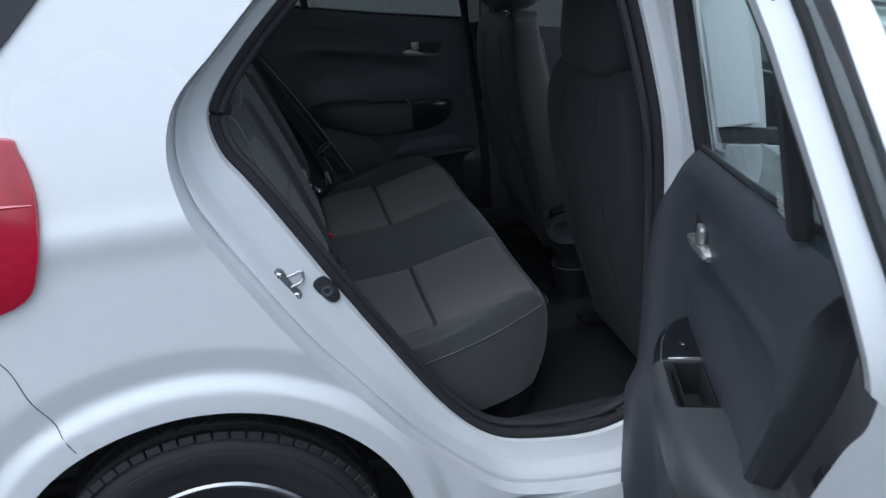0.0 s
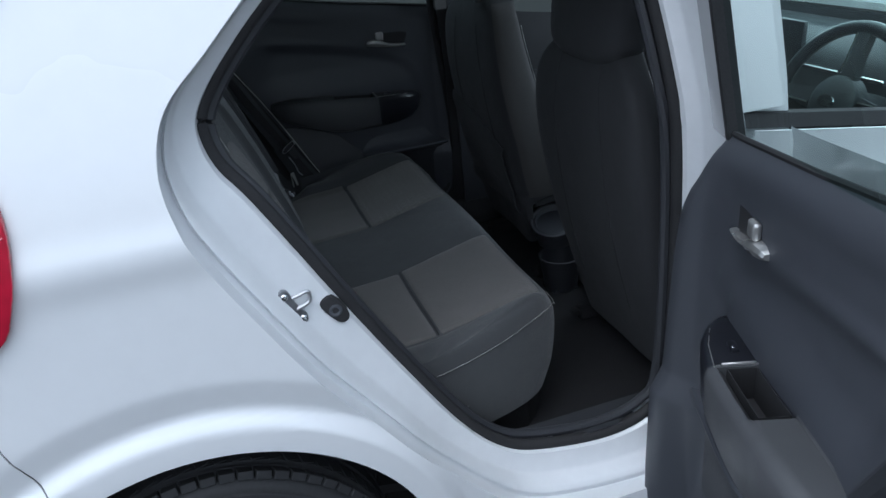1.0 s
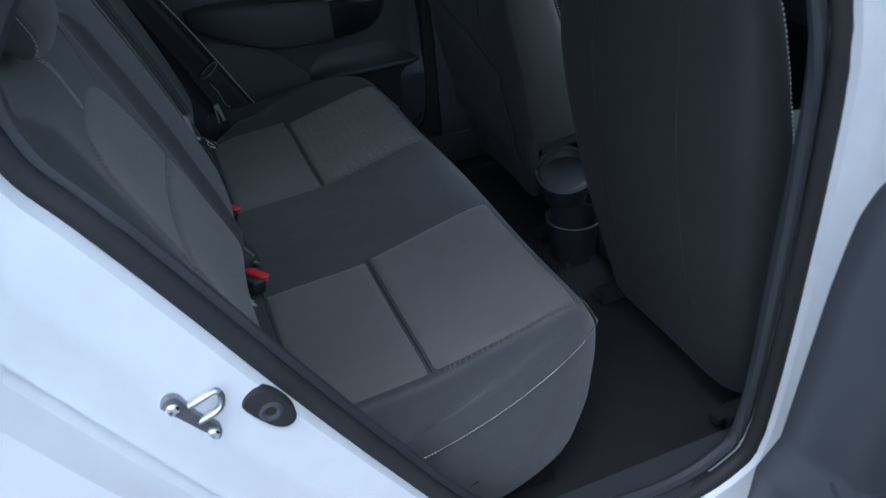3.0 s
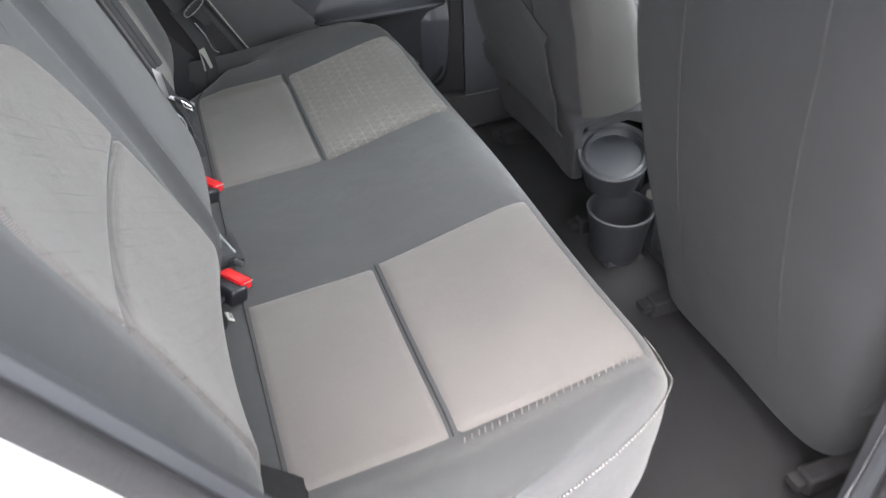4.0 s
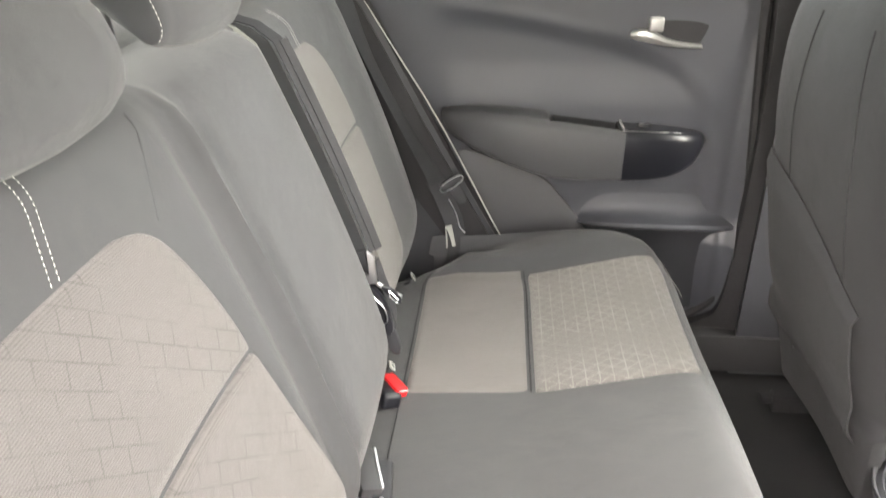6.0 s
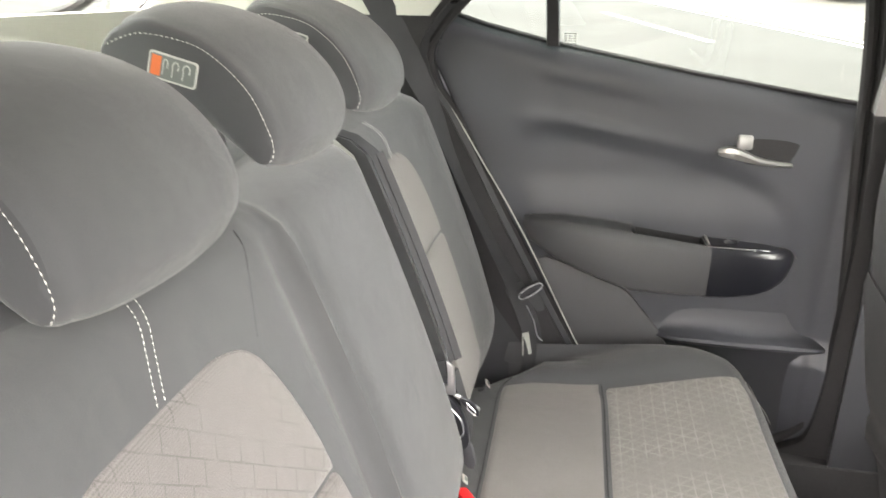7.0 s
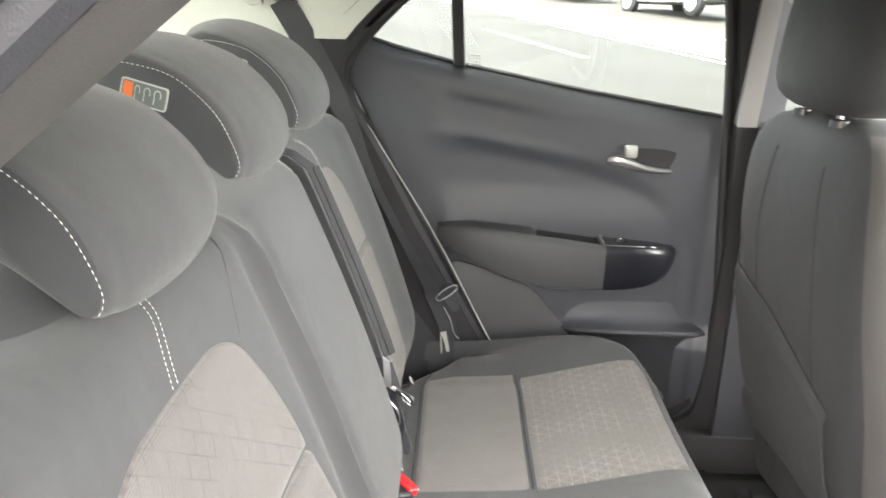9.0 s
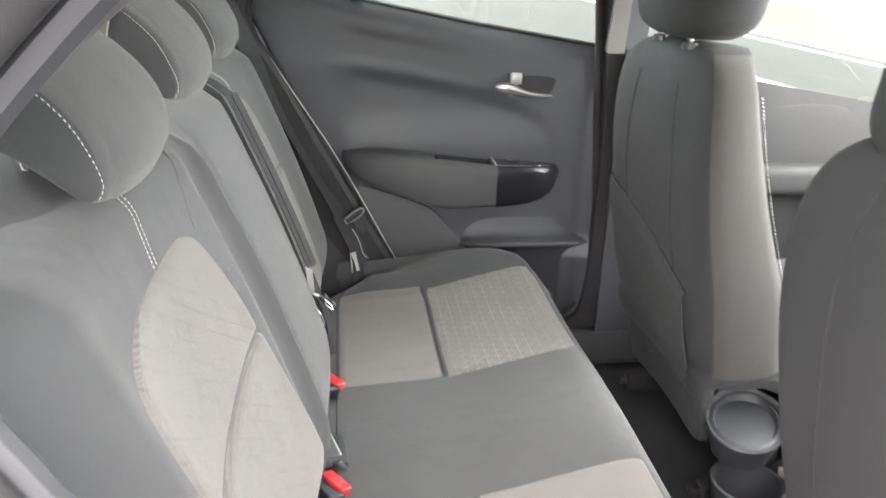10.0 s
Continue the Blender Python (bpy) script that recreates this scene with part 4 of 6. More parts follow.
def rear_headrest(y0, y1, dz, label):
    hr = thing("rear_headrest", label, "headrest", "headrests of the rear seat", at=((0.03, (y0 + y1) / 2, 1.05 + dz)))
    prof = [(-0.062, 1.150), (-0.048, 1.172), (-0.018, 1.182), (0.023, 1.171), (0.054, 1.154), (0.084, 1.124), (0.099, 1.092), (0.096, 1.063), (0.085, 1.058), (0.068, 1.070), (0.040, 1.092), (0.005, 1.112), (-0.035, 1.130)]
    cen = np.mean(np.array(prof), axis=0)
    base = spline(prof, 4, closed=True)
    rings = []
    wid = y1 - y0
    for k in range(33):
        t = k / 32
        e = min(t, 1 - t) * wid
        if e < 0.012:
            inflate = 0.93 + 0.07 * math.sqrt(max(0, 1 - (1 - e / 0.012) ** 2))
        else:
            inflate = 1.0 + 0.20 * (1 - math.exp(-(e - 0.012) / 0.035))
        ring = []
        for q in base:
            d = q - cen
            below = 1.0 if d[1] > -d[0] * 0.7 else 0.75
            p = cen + d * (1 + (inflate - 1) * below)
            ring.append((p[0], lerp(y0, y1, t), p[1] + dz))
        rings.append(ring)
    # rounded end faces
    def cap(y, s):
        return [[(cen[0] + (q[0] - cen[0]) * k, y + s * o, cen[1] + (q[1] - cen[1]) * k + dz) for q in base] for k, o in ((0.04, 0.006), (0.5, 0.005), (0.85, 0.002))]
    rings = cap(y0, -1) + rings + cap(y1, 1)[::-1]
    body = part("cushion", loft(rings), CLOTH, hr)
    st = spline([(-0.05, 1.160), (-0.018, 1.170), (0.026, 1.163), (0.052, 1.149), (0.077, 1.124), (0.092, 1.095), (0.0975, 1.073), (0.090, 1.059)], 8)
    for y, s in ((y0 + 0.0015, -1),):
        part("stitching", dashes([(x, y + s * 0.0042, z + dz) for x, z in st], 0.0048, 0.8, 0.00045), THREAD, body, "white contrast stitching")
    # care label sewn on the end
    lx, lz = 0.013, 1.141
    def lab(a, b, d):
        ca, sa = math.cos(-0.26), math.sin(-0.26)
        return (lx + a * ca - b * sa, y0 - 0.0072 - d, lz + dz + a * sa + b * ca)

    def rounded(w, h, r):
        return [(sx * (w - r) + r * math.cos(q), sy * (h - r) + r * math.sin(q)) for sx, sy, q0 in ((1, 1, 0), (-1, 1, 1), (-1, -1, 2), (1, -1, 3)) for q in (math.pi / 2 * (q0 + k / 3) for k in range(4))]
    L = part("label", plate(rounded(0.0225, 0.0115, 0.003), lab, 0.0008), LABELWHITE, hr, "pale warning label with an orange block")
    part("label_field", plate(rounded(0.0208, 0.0098, 0.0022), lambda a, b, d: lab(a, b, 0.0009 + d), 0.0003), LABELGREY, L)
    part("label_print", plate([(-0.0195, -0.0085), (-0.0105, -0.0085), (-0.0105, 0.0085), (-0.0195, 0.0085)], lambda a, b, d: lab(a, b, 0.0013 + d), 0.0003), LABELORANGE, L)
    for a, w in ((-0.0065, 0.0022), (0.0028, 0.0028), (0.0128, 0.0032)):
        ring_ = [lab(a + w * math.cos(q), 0.0025 + 0.0045 * math.sin(q), 0.0014) for q in np.linspace(-0.6, math.pi + 0.6, 10)]
        part("label_print", tube(ring_ + [lab(a - w * 0.9, -0.0065, 0.0014)], 0.0006, 5), LABELWHITE, L)
    for y in (y0 + wid * 0.3, y0 + wid * 0.7):
        part("post", tube([(0.02, y, 1.03 + dz), (0.01, y, 1.115 + dz)], 0.005, 10), CHROME, hr)
    return hr


rear_headrest(-0.388, -0.165, -0.011, "dark grey cloth headrest with white stitching and label")
rear_headrest(-0.092, 0.118, 0.008, "dark grey middle headrest with white stitching and label")
rear_headrest(0.180, 0.410, 0.014, "dark grey cloth headrest beside the far door")

# ---- belts and buckles ----
def buckle(at, turn, label):
    b = thing("belt_buckle", label, "seat belt buckle", "belt buckles of the rear seat", at=at)
    m = Matrix.Translation(at) @ Matrix.Rotation(turn, 4, "Z") @ Matrix.Rotation(0.25, 4, "Y")
    shell = part("shell", rbox((0.030, 0.052, 0.024), 0.007, 3, m @ Matrix.Translation((-0.008, -0.003, -0.006))), GLOSS, b)
    part("red_button", rbox((0.020, 0.045, 0.015), 0.004, 2, m @ Matrix.Translation((0.008, 0, 0.003))), RED, shell, "red release button")
    part("slot_rim", tube([m @ Vector((0.002, -0.0235, 0.008)), m @ Vector((0.018, -0.0225, 0.007)), m @ Vector((0.0195, 0.0, 0.007)), m @ Vector((0.018, 0.0225, 0.007))], 0.0009, 6), SATIN, shell)
    part("stem", strap([m @ Vector((-0.015, 0, -0.006)), m @ Vector((-0.04, 0, -0.016)), m @ Vector((-0.06, 0, -0.03))], (0, 1, 0), 0.03, 0.006), PLASTIC_D, b)
    return b


buckle((0.238, 0.136, 0.556), 0.62, "black belt buckle with a red release button")
buckle((0.244, -0.126, 0.560), 0.62, "black belt buckle with a red release button")
b = thing("belt_buckle", "grey centre belt buckle lying in the seat joint", "seat belt buckle", "belt buckles of the rear seat", at=(0.238, -0.03, 0.552))
m = Matrix.Translation((0.236, -0.034, 0.556)) @ Matrix.Rotation(0.30, 4, "Z") @ Matrix.Rotation(0.15, 4, "Y")
part("shell", rbox((0.026, 0.075, 0.020), 0.005, 2, m), ARMCLOTH, b)
part("edge", rbox((0.004, 0.070, 0.004), 0.001, 1, m @ Matrix.Translation((0.012, 0, 0.009))), STEEL, b)
part("backing", rbox((0.022, 0.066, 0.012), 0.004, 2, Matrix.Translation((0.256, -0.042, 0.552)) @ Matrix.Rotation(0.1, 4, "Z")), PLASTIC_D, b)
part("pin", tube([m @ Vector((0.008, -0.045, 0.002)), m @ Vector((0.014, -0.056, 0.0))], 0.004, 8), STEEL, b)
for y in (-0.180, 0.197, 0.475):
    a = thing("child_seat_anchor", "small white child seat anchor tag in the seat joint", "anchor", "child seat anchors", at=(0.232, y, 0.54))
    m = Matrix.Translation((0.234, y, 0.550)) @ Matrix.Rotation(-0.5, 4, "Y") @ Matrix.Rotation(0.5, 4, "X")
    tag = part("tag", rbox((0.003, 0.013, 0.015), 0.0012, 1, m), LABELWHITE, a)
    part("print", rbox((0.001, 0.007, 0.008), 0.0004, 1, m @ Matrix.Translation((0.0018, 0, 0))), LABELGREY, tag)
    part("loop", tube(spline([(0.218, y - 0.008, 0.538), (0.227, y - 0.006, 0.541), (0.227, y + 0.006, 0.541), (0.218, y + 0.008, 0.538)], 4), 0.002, 6), PLASTIC_D, a)

cbelt = thing("centre_seat_belt", "black webbing belt along the backrest split with steel tongue", "seat belt", at=(0.2, 0.19, 0.6))
pts = [back_at(0.186, z, 0.010) for z in np.linspace(0.735, 1.085, 16)]
part("webbing", strap(pts, [(0.5, 1, 0.1)] * len(pts), 0.017), WEB, cbelt)
part("webbing", strap([p + np.array((0.006, 0.005, 0)) for p in pts[:13]], [(0.9, 1, 0.1)] * 13, 0.011), WEB, cbelt)
def on_split(a, b, d):
    """Places a small part on the split: a along the bench, b up the backrest, d towards the door."""
    return (0.205 + 0.98 * a - 0.33 * b - 0.05 * d, 0.168 + 0.16 * a - d, 0.728 + 0.94 * b)


part("tongue", plate([(-0.018, -0.010), (-0.006, -0.024), (0.010, -0.024), (0.021, 0.018), (0.014, 0.026), (0.004, -0.010), (-0.013, -0.003)], on_split, 0.006, 0.0012), STEEL, cbelt, "bright steel belt tongue")
part("tongue_grip", plate([(-0.020, -0.004), (-0.008, 0.022), (0.010, 0.026), (0.004, -0.012), (-0.010, -0.010)], lambda a, b, d: on_split(a, b, d - 0.003), 0.005, 0.001), PLASTIC_D, cbelt)
part("mini_tongue", plate([(0.006, -0.026), (0.012, -0.024), (0.036, -0.046), (0.033, -0.052)], on_split, 0.005, 0.001), STEEL, cbelt, "small steel tongue")
clip = part("clip", plate(spline([(0.014, -0.028), (0.026, -0.032), (0.034, -0.048), (0.030, -0.056), (0.020, -0.044)], 3, True), lambda a, b, d: on_split(a, b, d + 0.002), 0.006, 0.001), GLOSS, cbelt)
part("clip_edge", tube([on_split(a, b, 0.009) for a, b in ((0.023, -0.034), (0.030, -0.048), (0.028, -0.054), (0.021, -0.044))], 0.0010, 6, True), STEEL, clip)
part("lower_buckle", plate(spline([(-0.012, -0.024), (0.004, -0.030), (0.012, -0.056), (0.008, -0.094), (-0.002, -0.106), (-0.010, -0.094), (-0.010, -0.056)], 3, True), on_split, 0.012, 0.002), GLOSS, cbelt, "black buckle hanging in the split")
# steel tube laid on the black buckle as its highlight
part("buckle_glint", tube(spline([on_split(a, b, 0.013) for a, b in ((0.000, -0.040), (0.008, -0.058), (0.006, -0.078), (-0.003, -0.088))], 4), 0.0011, 6), STEEL, cbelt)
part("anchor_cover", plate(spline([(-0.010, -0.098), (0.006, -0.096), (0.006, -0.128), (-0.002, -0.140), (-0.010, -0.130)], 3, True), on_split, 0.010, 0.002), PLASTIC_D, cbelt)
low = [back_at(0.184, z, 0.006) for z in np.linspace(0.72, 0.58, 10)]
part("tail_webbing", strap(low, (0.3, 1, 0), 0.020, 0.003), WEB, cbelt)


def outer_belt(s, label):
    B = thing("outer_seat_belt", label, "seat belt", "outer rear seat belts", at=(0.1, s * 0.6, 0.6))
    part("guide_recess", lathe([(0, 0.004), (0.010, 0.004), (0.017, 0.007), (0.021, 0.003), (0.016, 0.0)], 24, Matrix.Translation((-0.062, s * 0.590, 1.240)) @ Matrix.Rotation(radians(90) * s, 4, "X")), SHELF, B)
    part("guide_bar", tube(spline([(-0.046, s * 0.590, 1.222), (-0.044, s * 0.580, 1.231), (-0.040, s * 0.576, 1.235), (-0.012, s * 0.575, 1.234), (0.013, s * 0.576, 1.233), (0.017, s * 0.580, 1.230), (0.018, s * 0.590, 1.221)], 4), 0.0034, 8), CHROME, B, "chrome belt guide bar")
    rows_ = [(-0.010, 0.576, 1.234, 0.0), (0.006, 0.582, 1.205, 0.0), (0.030, 0.592, 1.160, 0.05), (0.058, 0.603, 1.105, 0.3), (0.104, 0.615, 1.010, 0.75), (0.150, 0.622, 0.900, 1.0), (0.200, 0.622, 0.800, 1.0), (0.246, 0.616, 0.716, 0.9), (0.268, 0.608, 0.680, 0.7)]
    run = spline(rows_, 5)
    side = [(lerp(1, 0.30, r[3]), s * lerp(0.15, 0.95, r[3]), lerp(0.1, 0.05, r[3])) for r in run]
    part("webbing", strap([(r[0], s * r[1], r[2]) for r in run], side, 0.045), WEB, B)
    low = spline([(0.262, 0.612, 0.686), (0.285, 0.606, 0.64), (0.302, 0.598, 0.595), (0.305, 0.592, 0.55), (0.295, 0.586, 0.50)], 4)
    part("tail_webbing", strap([(r[0], s * r[1], r[2]) for r in low], (0.75, s * 0.6, 0.2), 0.040), WEB, B)
    m = Matrix.Translation((0.293, s * 0.600, 0.684)) @ Matrix.Rotation(-0.55, 4, "Y") @ Matrix.Rotation(s * 0.3, 4, "Z")
    tg = part("tongue", rbox((0.044, 0.011, 0.018), 0.004, 2, m), GLOSS, B)
    part("slot_rim", tube(spline([m @ Vector(v) for v in ((-0.022, -s * 0.007, 0.004), (0.0, -s * 0.008, 0.008), (0.022, -s * 0.007, 0.004), (0.022, -s * 0.007, -0.005), (0.0, -s * 0.008, -0.008), (-0.022, -s * 0.007, -0.005))], 4, True), 0.0012, 6, True), STEEL, tg)
    part("tongue_blade", plate([(-0.012, 0.0), (0.012, 0.0), (0.011, -0.030), (0.004, -0.040), (-0.008, -0.036)], lambda a, b, d: m @ Vector((a, d - 0.001, b - 0.008)), 0.0025, 0.0006), WEB, tg, "dark belt tongue")
    part("fold_edge", tube(spline([(0.290, s * 0.590, 0.655), (0.304, s * 0.588, 0.628), (0.312, s * 0.586, 0.600), (0.322, s * 0.584, 0.590)], 4), 0.0013, 6), STEEL, B)
    part("belt_tag", plate([(0.0, 0.0), (0.012, 0.004), (0.020, -0.040), (0.002, -0.046)], lambda a, b, d: (0.284 + a, s * (0.588 - d), 0.600 + b), 0.002), SHELF, B, "pale woven tag")
    return B


outer_belt(1, "black outer seat belt hanging from the pillar guide")

# ---- rear doors ----
BELT = [(0.0, 1.195), (0.08, 1.183), (0.18, 1.152), (0.307, 1.122), (0.55, 1.078), (0.79, 1.040), (0.95, 1.018)]


def belt_z(x):
    return float(curve_at(BELT, x)[0])


def rear_edge(z, off=0.0):
    return seal_x(z) + off


# the pressed line that sweeps over the door and turns down before its front edge
SWEEP = [(0.27, 0.992), (0.31, 0.989), (0.366, 0.982), (0.516, 0.955), (0.60, 0.936), (0.663, 0.914), (0.732, 0.874), (0.765, 0.83), (0.788, 0.76), (0.800, 0.66), (0.806, 0.50)]


SWEEP_LINE = np.array(spline(SWEEP, 8))


def sweep_gap(x, z):
    """Distance below or behind the pressed line, negative above it."""
    d = SWEEP_LINE - np.array((x, z))
    k = int(np.argmin((d * d).sum(axis=1)))
    i = min(max(k, 1), len(SWEEP_LINE) - 2)
    tx, tz = SWEEP_LINE[i + 1] - SWEEP_LINE[i - 1]
    q = math.hypot(tx, tz)
    return ((x - SWEEP_LINE[i][0]) * tz - (z - SWEEP_LINE[i][1]) * tx) / q


def smooth(t):
    t = max(0.0, min(1.0, t))
    return t * t * (3 - 2 * t)


def trim_y(x, z):
    """Depth of the door trim: rolled top, a pressed upper field, the recessed middle."""
    y = 0.672
    b = belt_z(x)
    y += 0.020 * max(0.0, min(1.0, (z - (b - 0.045)) / 0.045)) ** 2
    gap = sweep_gap(x, z)
    left = smooth((x - 0.20) / 0.14)
    y += 0.011 * smooth((gap + 0.006) / (0.042 + 0.05 * (1 - left))) * left
    y -= 0.003 * math.exp(-(gap / 0.012) ** 2) * left * smooth((0.62 - x) / 0.3)
    # shallow pressed field under the window
    f = smooth((x - 0.26) / 0.07) * smooth((0.60 - x) / 0.25)
    y += 0.0035 * f * smooth((1.072 - 0.17 * (x - 0.30) - z) / 0.018) * smooth((-gap - 0.004) / 0.018)
    y -= 0.014 * smooth((x - 0.815) / 0.04) * smooth((1.0 - z) / 0.1)
    y -= 0.018 * max(0.0, min(1.0, (0.60 - z) / 0.05))
    # the field rolls out to meet the armrest
    y -= 0.013 * smooth((0.900 - z) / 0.090) * smooth((z - 0.73) / 0.04) * smooth((x - 0.24) / 0.06) * smooth((0.79 - x) / 0.07)
    return y


CREASE = [(0.22, 0.70, 0.655), (0.345, 0.60, 0.555), (0.40, 0.56, 0.53), (0.50, 0.50, 0.470), (0.65, 0.42, 0.400), (0.758, 0.356, 0.340), (0.832, 0.320, 0.296), (0.903, 0.280, 0.254), (0.941, 0.261, 0.233), (0.986, 0.238, 0.208),
          (1.033, 0.223, 0.186), (1.068, 0.209, 0.176), (1.10, 0.186, 0.172), (1.116, 0.170, 0.160), (1.142, 0.142, 0.138), (1.18, 0.125, 0.12)]


def rear_door(M, label, near):
    """A rear door built for the far side, carried to its place by M."""
    d = thing("rear_door", label, "car door", "rear doors", at=(0.90, -0.75 if near else 0.75, 0.35))

    def put(name, bm, material, parent=None, lab=""):
        bm.transform(M)
        if near:
            bmesh.ops.reverse_faces(bm, faces=bm.faces)
        return part(name, bm, material, parent or d, lab)

    def tr(u, v):
        low = 0.25 if near else 0.345
        z0 = lerp(low, 1.12, v)
        x0 = rear_edge(z0, -0.012)
        for k in range(4 if near else 0):
            x0 = float(curve_at(CREASE, z0)[0])
            z0 = lerp(low, belt_z(lerp(x0, 0.884, u)), v)
        x = lerp(x0, 0.884, u)
        z = lerp(low, belt_z(x), v)
        y = trim_y(x, z)
        edge = min(u, 1 - u)
        if near:
            k = max(0.0, (u - 0.72) / 0.28)
            y -= k * k * (3 - 2 * k) * float(curve_at([(0.38, 0.056), (0.54, 0.052), (0.82, 0.036), (0.95, 0.022), (1.02, 0.0)], z)[0])
            z -= 0.05 * max(0.0, (u - 0.93) / 0.07) ** 2 * max(0.0, (v - 0.8) / 0.2)
        if near and u < 0.5:
            y -= (y - 0.665) * max(0.0, 1 - u / 0.10) ** 1.5
        else:
            y += 0.012 * max(0, 1 - edge / 0.012) ** 2
        return (x, y, z)
    trim = put("trim_panel", sheet(tr, 110, 120, flip=True), PLASTIC)
    # outer skin and folded rim
    def sk(u, v):
        z0 = lerp(0.30, 1.12, v)
        x = lerp(shut_x(z0) + 0.005, 0.884, u)
        z = lerp(0.30, belt_z(x) - 0.004, v)
        return (x, side_y(x, z), z)
    put("outer_skin", sheet(sk, 30, 30), PAINT, None, "white painted outer skin")
    rim = []
    for i in range(12 if near else 14, 96):
        (sx, sz), (ox, oz) = SEAL[i], SHUT[i]
        ox, oz = lerp(ox, 0.46, 0.012), lerp(oz, 0.85, 0.012)
        k = 0.16 if near and i < 80 else 0.05
        ax, az = lerp(sx, 0.46, k), lerp(sz, 0.85, k)
        yo, yi = side_y(ox, oz) - 0.002, max(seal_y(sz) + 0.016, 0.691) if near else seal_y(sz)
        mx, mz = lerp(ox, sx, 0.45), lerp(oz, sz, 0.45)
        rim.append([(ox, yo, oz), (ox, yo - 0.012, oz), (mx, yi + 0.045, mz), (lerp(mx, sx, .3), yi + 0.02, lerp(mz, sz, .3)), (ax, yi + 0.008, az), (ax, yi + 0.02, az), (ox, yo - 0.004, oz)])
    # the far rim is darkened to paint shade into the trim gap
    put("door_rim", loft(rim), JAMB if near else PLASTIC_D)
    ret = []
    if near:
        for z in np.linspace(0.24, 1.135, 56):
            cx, ex = curve_at(CREASE, z)
            ret.append([(cx + 0.004, 0.6655, z), (cx, 0.6645, z), (lerp(cx, ex, 0.5), 0.670, z), (ex + 0.006, 0.682, z), (ex + 0.002, 0.687, z), (ex + 0.004, 0.697, z), (cx, 0.69, z)])
    else:
        for i in range(14, 80):
            (sx, sz), (ox, oz) = SEAL[i], SHUT[i]
            ax, az = lerp(sx, 0.46, 0.05), lerp(sz, 0.85, 0.05)
            bx, bz = lerp(ox, sx, 0.55), lerp(oz, sz, 0.55)
            yi = seal_y(sz)
            cx, cz = lerp(ax, bx, 0.5), lerp(az, bz, 0.5)
            ret.append([(ax, yi + 0.012, az), (cx, yi + 0.014, cz), (bx, yi + 0.035, bz), (bx, yi + 0.048, bz), (cx, yi + 0.034, cz), (ax, yi + 0.024, az)])
    put("trim_return", loft(ret), PLASTIC_D)
    # window frame: painted outside, dark rubber inside
    idx = list(range(106, len(SEAL))) + list(range(0, 20 if near else 16))
    fr, fin = [], []
    for i in idx:
        (sx, sz), (ox, oz) = SEAL[i], SHUT[i]
        ox, oz = (lerp(ox, sx, 0.32), lerp(oz, sz, 0.32)) if near else (lerp(ox, 0.46, 0.012), lerp(oz, 1.0, 0.012))
        nx, nz = 0.46 - sx, 1.0 - sz
        q = math.hypot(nx, nz)
        e = 0.018 if near else 0.008
        ix, iz = sx + nx / q * e, sz + nz / q * e
        yo, yi = min(side_y(ox, oz) - 0.003, seal_y(sz) + 0.075), seal_y(sz) + 0.012
        fr.append([(ox, yo, oz), (ix, yo - 0.004, iz), (ix, yi, iz), (sx, yi - 0.002, sz), (ox, yi + 0.03, oz)])
        w = 0.021 if near else 0.012
        jx, jz = sx + nx / q * w, sz + nz / q * w
        fin.append([(ix, yo - 0.002, iz), (jx, yi + 0.012, jz), (jx, yi + 0.003, jz), (ix, yi - 0.001, iz), (sx, yi + 0.004, sz)])
    fo = put("window_frame", loft(fr), PAINT if near else PLASTIC_D)
    put("window_seal", loft(fin), RUBBER, fo)
    w = 0.34 if near else 0.15
    put("weather_strip", tube([(lerp(SHUT[i][0], SEAL[i][0], w), seal_y(SEAL[i][1]) + 0.036, lerp(SHUT[i][1], SEAL[i][1], w)) for i in idx], 0.012, 8), RUBBER, fo)
    # front upright of the frame
    up = []
    for z in np.linspace(1.02, 1.34, 8):
        x0 = 0.905 - 0.04 * max(0, z - 0.95)
        y = 0.70 - 0.19 * max(0, z - 1.0)
        up.append([(x0 - 0.05, y + 0.02, z), (x0 + 0.012, y + 0.03, z), (x0 + 0.012, y - 0.010, z), (x0 - 0.05, y - 0.008, z)])
    put("front_upright", loft(up), PILLAR if not near else PAINT, fo)
    put("front_seal", loft([[(0.905 - 0.04 * max(0, z - 0.95) - 0.052 - k, 0.715 - 0.19 * max(0, z - 1.0), z) for k in (0.0, 0.016)] + [(0.905 - 0.04 * max(0, z - 0.95) - 0.052 - k, 0.690 - 0.19 * max(0, z - 1.0), z) for k in (0.016, 0.0)] for z in np.linspace(1.02, 1.36, 8)]), RUBBER, fo)
    # glass and dividing bar
    def gl(u, v):
        z = lerp(1.0, 1.375, v)
        lo = 0.075 if z < 1.15 else 0.075 + (z - 1.15) * 0.85
        x = lerp(lo, 0.885 - 0.04 * max(0, z - 0.95), u)
        zz = lerp(belt_z(x) - 0.012, 1.375, v)
        return (x, 0.705 - 0.19 * max(0, zz - 1.0), zz)
    g = put("window_pane", sheet(gl, 10, 8), GLASS)
    g.visible_shadow = False
    bx = 0.292 if near else 0.306
